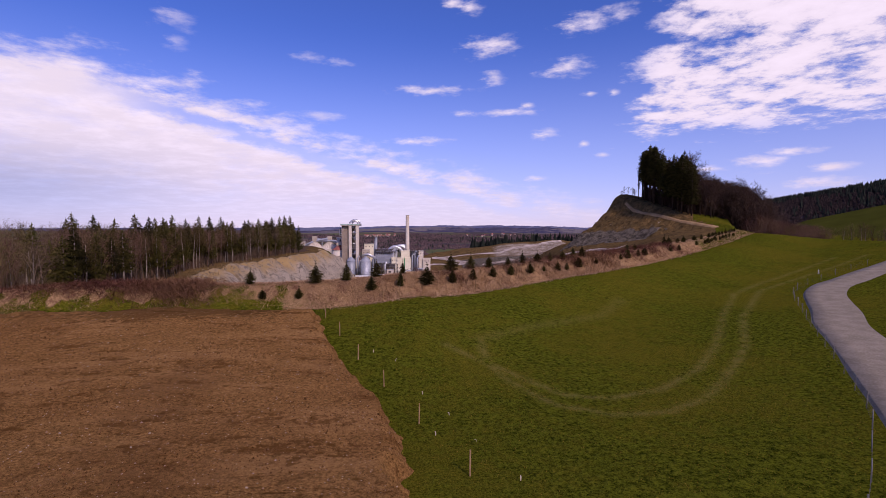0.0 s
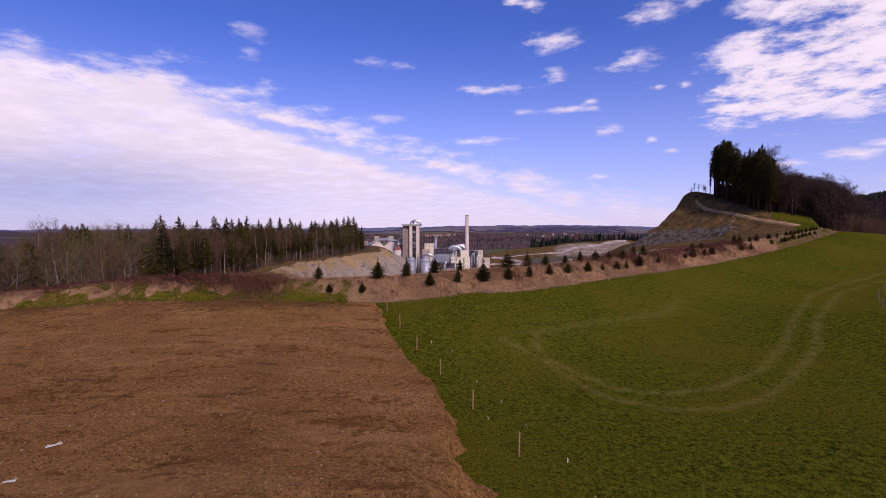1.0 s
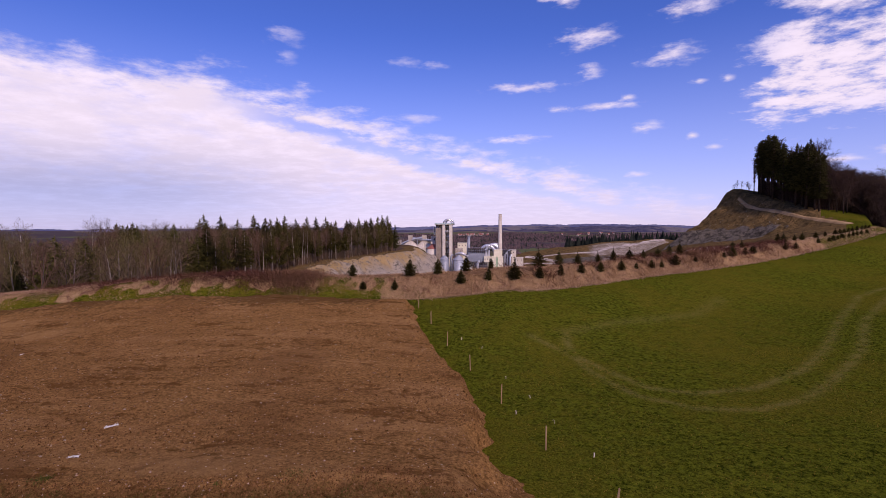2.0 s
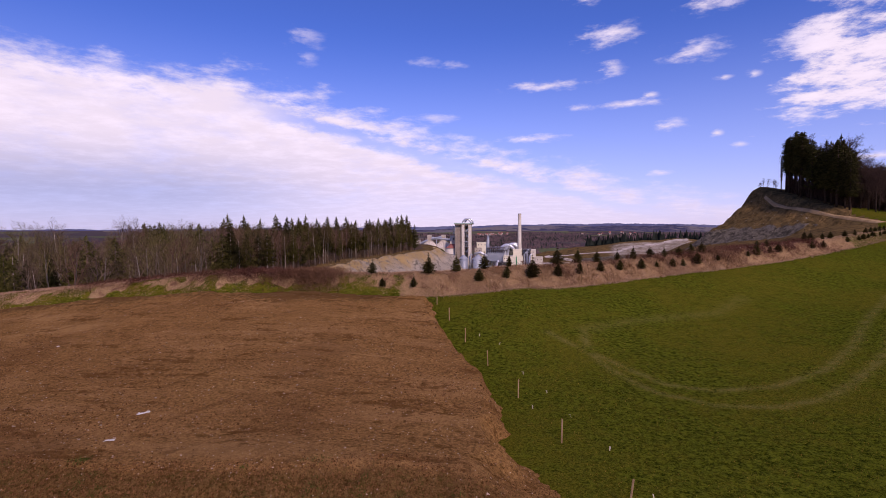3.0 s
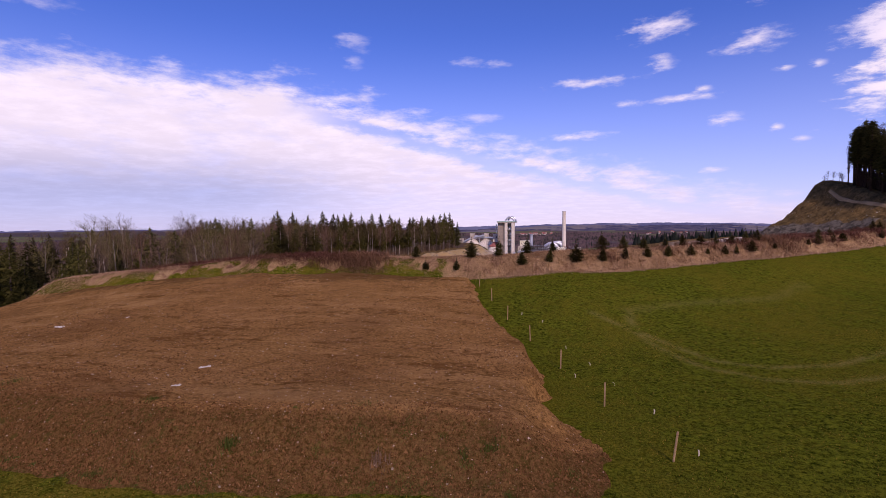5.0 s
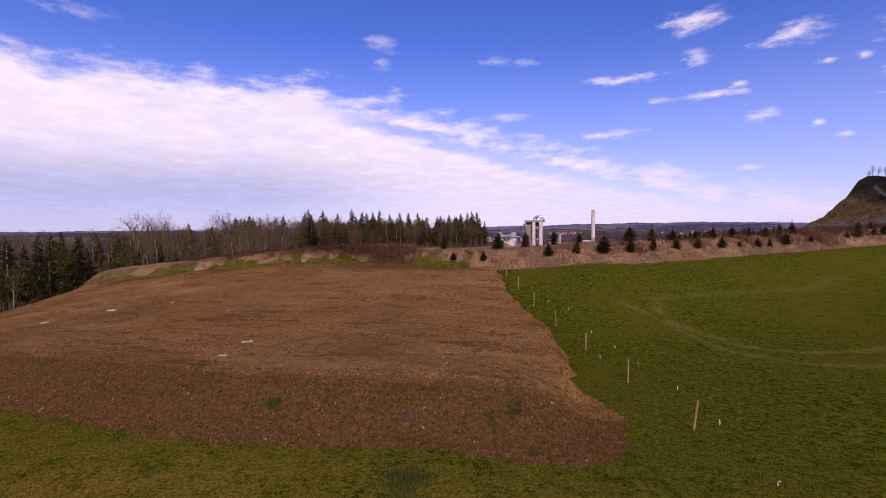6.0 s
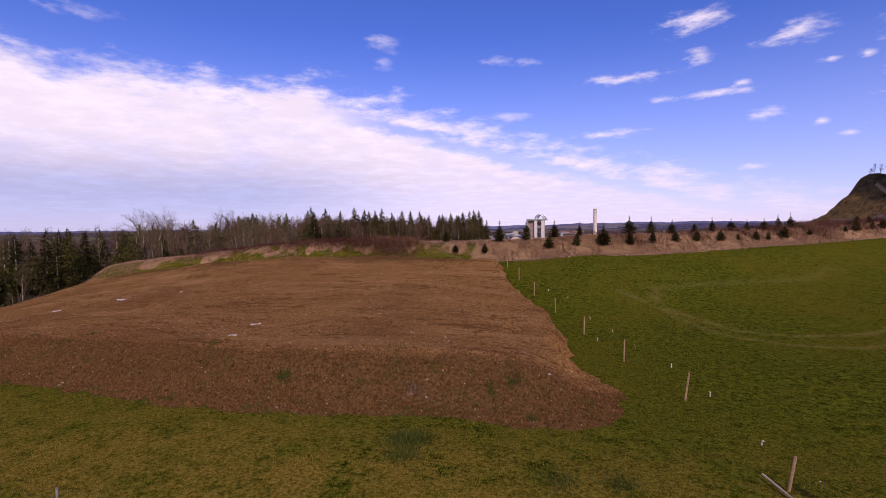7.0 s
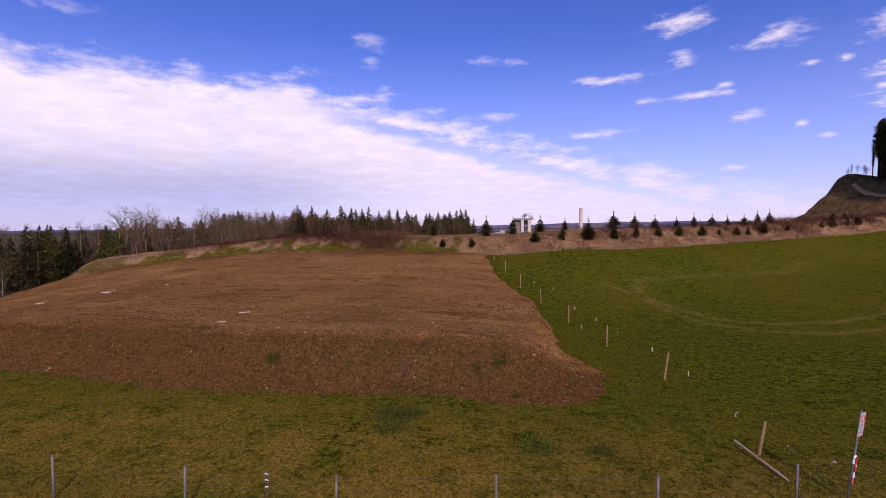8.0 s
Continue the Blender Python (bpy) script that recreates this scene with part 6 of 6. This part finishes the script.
def build_plant():
    base = -40.0
    G = "buildings of the cement works"
    X, Z = px_x, px_z

    tower = root("preheater_tower", "tall concrete preheater tower with open steel floors", "tower", pose(0, PLANT_Y, 0), G)
    Geo().box(X(604.5), X(618.5), 2, 11, base, Z(400)).make("wall", DULL_CONCRETE, tower)
    Geo().box(X(618.5), X(634), 9, 11, base, Z(400)).make("back_wall", CONCRETE, tower)
    for u in (617.5, 629.8):
        Geo().box(X(u), X(u + 5), -1, 3, base, Z(399)).make("column", PALE_CONCRETE, tower)
    for k in range(9):
        v = 404 + 9.2 * k
        Geo().box(X(622.6), X(629.7), 0, 8.9, Z(v) - 0.5, Z(v)).make("floor", DARK_STEEL, tower)
        Geo().box(X(622.6), X(629.7), -0.2, 0.0, Z(v) + 0.9, Z(v) + 1.2).make("rail", GREY_METAL, tower)
    for k, v in enumerate((411, 421, 433, 446)):
        g = Geo().lathe(X(625 + 2.4 * (k % 2)), 5, [(0.5, Z(v + 6.5)), (1.7, Z(v + 2.5)), (1.7, Z(v - 2)), (0.9, Z(v - 3.5))], 12)
        g.make("cyclone", BRIGHT_METAL, tower, True)
    Geo().box(X(603.5), X(635.6), -1.5, 11.5, Z(400), Z(399)).make("roof_slab", CONCRETE, tower)
    for u0, u1, y0, y1 in ((603.5, 635.6, -1.6, -1.3), (603.5, 635.6, 11.2, 11.5), (603.3, 603.8, -1.5, 11.4), (635.3, 635.8, -1.5, 11.4)):
        Geo().box(X(u0), X(u1), y0, y1, Z(399) + 0.05, Z(397.2)).make("rail", GREEN_STEEL, tower)
    for k in range(4):
        Geo().box(X(601.2), X(604.4), 2, 12, Z(407 + 3.2 * k) - 0.3, Z(407 + 3.2 * k)).make("balcony", GREY_METAL, tower)
    Geo().box(X(601.0), X(601.4), 2, 12, Z(417), Z(403)).make("balcony_post", GREY_METAL, tower)
    for dx, dy in ((-1.4, 3), (0.6, 7)):
        arch = [(X(620.5) + dx + 9.5 * (1 - math.cos(a)) * 0.5, dy, Z(400) + 5.9 * math.sin(a)) for a in np.linspace(0, math.pi, 13)]
        Geo().path(arch, 0.95, 10).make("duct", BRIGHT_METAL, tower, True)

    def silo(u0, u1, v_top, v_eave, depth, mat, roof, label, name="silo"):
        cx, r = (X(u0) + X(u1)) / 2, (X(u1) - X(u0)) / 2
        thing = root(name, label, "silo", pose(cx, PLANT_Y + depth, 0), G)
        Geo().lathe(0, 0, [(r, base), (r, Z(v_eave))], 24).make("shell", mat, thing, True)
        Geo().lathe(0, 0, [(r + 0.4, Z(v_eave) - 0.3), (r + 0.4, Z(v_eave)), (1.2, Z(v_top)), (0.3, Z(v_top) + 0.2)], 24).make("roof", roof, thing)
        return thing

    silo(616.5, 631.5, 453, 459, -16, GREY_METAL, GREY_METAL, "grey steel silo with a cone top below the tower")
    silo(640, 658, 452, 460, -16, GREY_METAL, GREY_METAL, "wide grey steel silo with a cone top")
    red = silo(585, 612, 434, 442.5, 14, PALE_CONCRETE, RED_ROOF, "round concrete silo with a red cone roof", "round_silo")
    Geo().box(X(593.5) - X(598.5), X(605) - X(598.5), -3, 3, Z(435), Z(420.5)).make("head_house", PALE_CONCRETE, red)
    Geo().box(X(599) - X(598.5), X(601.5) - X(598.5), -3.2, -2.9, Z(428), Z(424)).make("window", DARK_STEEL, red)
    for u, name in ((547.5, "dome"), (575, "dome")):
        thing = root("storage_dome", "pale conical storage hall with a concrete head house", "hall", pose(X(u), PLANT_Y + 35, 0), G)
        Geo().lathe(0, 0, [(10.5, -32), (10.3, Z(442)), (9.6, Z(441)), (2.2, Z(429.5)), (1.5, Z(429))], 24).make("cone_roof", PALE_CONCRETE, thing)
        for k in range(10):
            a = -math.pi * (k + 0.5) / 10
            Geo().path([(10.0 * math.cos(a), 10.0 * math.sin(a), Z(441.5)), (2.3 * math.cos(a), 2.3 * math.sin(a), Z(429.4))], 0.28, 4).make("rib", CONCRETE, thing)
        Geo().box(-2.4, 2.4, -2.4, 2.4, Z(430), Z(419.5)).make("head_house", CONCRETE, thing)
    for ua, va, ub, vb in ((522, 440, 545, 430), (551, 428, 572, 424), (553, 425.5, 593, 429.5)):
        thing = root("conveyor_gallery", "sloping grey conveyor gallery between the halls", "conveyor", pose(0, PLANT_Y + 33, 0), G)
        Geo().path([(X(ua), 0, Z(va)), (X(ub), 0, Z(vb))], 1.5, 4).make("gallery", GREY_METAL, thing)
        Geo().box(X((ua + ub) / 2) - 0.3, X((ua + ub) / 2) + 0.3, -0.3, 0.3, -34, Z((va + vb) / 2)).make("leg", GREY_METAL, thing)

    def block(u0, u1, v0, v1, depth, thick, mat, label, name="plant_building", windows=0):
        thing = root(name, label, "building", pose(X((u0 + u1) / 2), PLANT_Y + depth, 0), G)
        w = (X(u1) - X(u0)) / 2
        Geo().box(-w, w, 0, thick, Z(v1) if v1 < 484 else base, Z(v0)).make("wall", mat, thing)
        Geo().box(-w - 0.25, w + 0.25, -0.25, thick + 0.25, Z(v0), Z(v0) + 0.45).make("roof", mat, thing)
        for k in range(windows):
            x = -w + 2 * w * (k + 0.5) / windows
            Geo().box(x - 0.45, x + 0.45, -0.08, 0.05, Z(v0) - 2.8, Z(v0) - 1.8).make("window", DARK_STEEL, thing)
        return thing

    block(519, 530, 429.5, 490, 30, 6, CONCRETE, "small grey concrete transfer house", windows=2)
    block(641, 660, 434, 490, 26, 10, CREAM, "cream flat-roofed works building", windows=3)
    block(640, 652, 443, 490, 6, 10, CONCRETE, "grey concrete works building", windows=2)
    filt = block(664, 694, 449.5, 465, 0, 14, GREY_METAL, "blue-grey steel filter house on legs", "filter_house")
    for k in range(7):
        x = -8.5 + 2.85 * k
        Geo().box(x - 0.25, x + 0.25, 0.5, 1.0, base, Z(465)).make("leg", DARK_STEEL, filt)
    for k in range(6):
        x = -7.5 + 3.0 * k
        Geo().path([(x, 4, Z(450)), (x, 4, Z(445)), (x + 2.2, 4, Z(443.5))], 0.6, 8).make("pipe", BRIGHT_METAL, filt, True)
        Geo().lathe(x, 6, [(1.2, Z(465)), (0.3, Z(471))], 8).make("hopper", GREY_METAL, filt)
    Geo().box(-9, 9, 0.4, 0.7, Z(444.5), Z(444)).make("rail", GREY_METAL, filt)
    stack = root("exhaust_stack", "short grey steel exhaust stack beside the filter house", "chimney", pose(X(664), PLANT_Y + 4, 0), G)
    Geo().path([(0, 0, base), (0, 0, Z(440)), (0.6, 0, Z(421))], [2.2, 1.9, 1.3], 12).make("flue", GREY_METAL, stack, True)
    Geo().path([(0.6, 0, Z(421)), (0.6, 0, Z(420))], 1.6, 12).make("rim", GREY_METAL, stack)

    cream = block(703, 727, 456, 490, -6, 14, CREAM, "cream clad mill building with a green stripe", "mill_building")
    Geo().box(X(710) - X(715), X(725) - X(715), 1, 12, Z(456) + 0.5, Z(443.5)).make("penthouse", CREAM, cream)
    Geo().box(X(715) - X(715), X(716.8) - X(715), -0.15, 0.02, Z(481), Z(455)).make("stripe", GREEN_PAINT, cream, label="green painted stripe")
    block(693, 705, 456, 465.5, -4, 10, CREAM, "cream clad bridge house", windows=3)
    for u0, u1, v0, v1, r in ((694, 722, 454, 436, 1.9), (686, 712, 452, 437.5, 1.9), (700, 724, 450, 435, 1.6)):
        duct = root("gas_duct", "large curved bright metal gas duct", "duct", pose(0, PLANT_Y - 2 + u0 * 0.02, 0), G)
        xm, rad = (X(u0) + X(u1)) / 2, (X(u1) - X(u0)) / 2
        pts = [(X(u0), 2, base + 12), (X(u0), 2, Z(v0) - 4)]
        pts += [(xm - rad * math.cos(a), 2, Z(v0) + (Z(v1) - Z(v0)) * math.sin(a)) for a in np.linspace(0.3, math.pi - 0.25, 12)]
        Geo().path(pts, r, 10).make("bend", BRIGHT_METAL, duct, True)
        for p in pts[3::3]:
            Geo().path([(p[0] - 0.25, p[1], p[2]), (p[0] + 0.25, p[1], p[2])], r + 0.18, 10).make("flange", GREY_METAL, duct)
    chimney = root("chimney", "tall slender pale concrete factory chimney", "chimney", pose(X(721.3), PLANT_Y + 12, 0), G)
    Geo().lathe(0, 0, [(2.5, base), (2.1, -10), (1.72, Z(383)), (1.72, Z(382.4))], 20).make("shaft", PALE_CONCRETE, chimney, True)
    Geo().lathe(0, 0, [(1.6, Z(382.4)), (1.85, Z(382.2)), (1.85, Z(381)), (1.3, Z(380.9))], 20).make("rim", CONCRETE, chimney)
    block(727, 742, 446, 490, 4, 10, GREY_METAL, "grey steel works building with pipes", windows=3)
    block(740.5, 750, 445, 490, 2, 10, PALE_CONCRETE, "tall pale rendered works building", windows=1)
    block(749.5, 762.5, 458, 490, 0, 10, PALE_CONCRETE, "low pale rendered works building", windows=2)
    for k, (u0, u1, v0) in enumerate(((630, 665, 480), (668, 682, 478), (683, 700, 480), (612, 622, 482))):
        shed = root("shed", "low white flat-roofed shed at the works", "shed", pose(X((u0 + u1) / 2), PLANT_Y - 34, 0), G)
        w = (X(u1) - X(u0)) / 2 * 0.94
        Geo().box(-w, w, 0, 9, base, Z(v0) - 2.6).make("wall", PALE_CONCRETE if k % 2 else DARK_STEEL, shed)
        Geo().box(-w - 0.4, w + 0.4, -0.5, 9.5, Z(v0) - 2.6, Z(v0) - 1.6).make("roof", WHITE, shed)
    for ua, va, ub, vb in ((654, 480, 668, 463), (672, 480, 660, 466), (676, 481, 692, 464)):
        thing = root("conveyor_gallery", "inclined dark steel conveyor below the filter house", "conveyor", pose(0, PLANT_Y - 8, 0), G)
        Geo().path([(X(ua), 0, Z(va)), (X(ub), 0, Z(vb))], 0.9, 4).make("gallery", DARK_STEEL, thing)
        Geo().path([(X(ua), 0, base), (X(ua), 0, Z(va))], 0.4, 4).make("leg", DARK_STEEL, thing)



def plant_detail():
    """Pipe racks, tanks and frames between the larger buildings."""
    G, X, Z, base = "buildings of the cement works", px_x, px_z, -40.0

    def steelwork(u0, u1, v0, v1, depth, deep, floors, bays, name, label, foot=-40.0):
        thing = root(name, label, "frame", pose(0, PLANT_Y + depth, 0), G)
        for k in range(bays + 1):
            x = X(u0) + (X(u1) - X(u0)) * k / bays
            for y in (0, deep):
                Geo().box(x - 0.22, x + 0.22, y - 0.22, y + 0.22, foot, Z(v0)).make("column", DARK_STEEL, thing)
        for k in range(floors):
            z = Z(v0) + (Z(v1) - Z(v0)) * k / max(1, floors - 1)
            Geo().box(X(u0) - 0.5, X(u1) + 0.5, -0.5, deep + 0.5, z - 0.35, z).make("deck", DARK_STEEL, thing)
            Geo().box(X(u0) - 0.5, X(u1) + 0.5, -0.5, -0.4, z + 0.95, z + 1.1).make("rail", GREY_METAL, thing)
        return thing

    steelwork(727, 741, 444, 476, -4, 7, 6, 3, "pipe_rack", "open grey steel pipe rack with decks beside the mill")
    steelwork(664, 694, 441, 447, -1, 9, 2, 8, "walkway_frame", "steel walkway frame on top of the filter house", Z(450))
    steelwork(676, 704, 466, 478, -10, 6, 3, 6, "steel_platform", "open steel platform below the filter house")
    for k, (u, v0, v1, r, mat, depth) in enumerate(((729.5, 452, 478, 1.0, BRIGHT_METAL, -5), (734, 447, 470, 0.8, GREY_METAL, -5), (738.5, 455, 480, 1.1, BRIGHT_METAL, -5), (681.5, 466, 483, 1.3, BRIGHT_METAL, -12), (634.5, 455, 484, 0.9, GREY_METAL, -12), (637.5, 462, 484, 0.7, BRIGHT_METAL, -12), (660.5, 458, 484, 0.8, GREY_METAL, -9), (700.5, 466, 483, 0.9, CREAM, -10))):
        thing = root("process_pipe", "upright metal process pipe of the works", "pipe", pose(X(u), PLANT_Y + depth, 0), G)
        Geo().path([(0, 0, base), (0, 0, Z(v0)), (0.8, 0, Z(v0) + 1.4), (2.6, 0, Z(v0) + 1.6)], r, 10).make("run", mat, thing, True)
        Geo().path([(0, 0, Z((v0 + v1) / 2) - 0.2), (0, 0, Z((v0 + v1) / 2) + 0.2)], r + 0.2, 10).make("flange", GREY_METAL, thing)
    for k in range(5):
        u = 667 + 5.6 * k
        thing = root("filter_fan", "small roof fan on the filter house", "fan", pose(X(u), PLANT_Y + 5, 0), G)
        Geo().lathe(0, 0, [(1.0, Z(450)), (1.0, Z(446)), (1.4, Z(445.5)), (1.4, Z(444)), (0.4, Z(443))], 12).make("cowl", BRIGHT_METAL if k % 2 else GREY_METAL, thing, True)
    for k, (u0, u1, v0, mat) in enumerate(((662, 672, 473, CREAM), (685, 697, 475, PALE_CONCRETE), (716, 730, 477, PALE_CONCRETE), (739, 748, 474, GREY_METAL))):
        thing = root("annexe", "small flat-roofed annexe at the foot of the works", "building", pose(X((u0 + u1) / 2), PLANT_Y - 14, 0), G)
        w = (X(u1) - X(u0)) / 2
        Geo().box(-w, w, 0, 7, base, Z(v0)).make("wall", mat, thing)
        Geo().box(-w - 0.3, w + 0.3, -0.3, 7.3, Z(v0), Z(v0) + 0.5).make("roof", GREY_METAL, thing)
        Geo().box(-w * 0.5, w * 0.3, -0.1, 0.05, Z(v0) - 3.0, Z(v0) - 1.2).make("window", DARK_STEEL, thing)
    duct = root("gas_duct", "sloping bright gas duct from the tower to the filter", "duct", pose(0, PLANT_Y - 3, 0), G)
    Geo().path([(X(641), 4, Z(452)), (X(652), 3, Z(450)), (X(664), 3, Z(456))], 1.5, 10).make("run", BRIGHT_METAL, duct, True)


build_plant()
plant_detail()
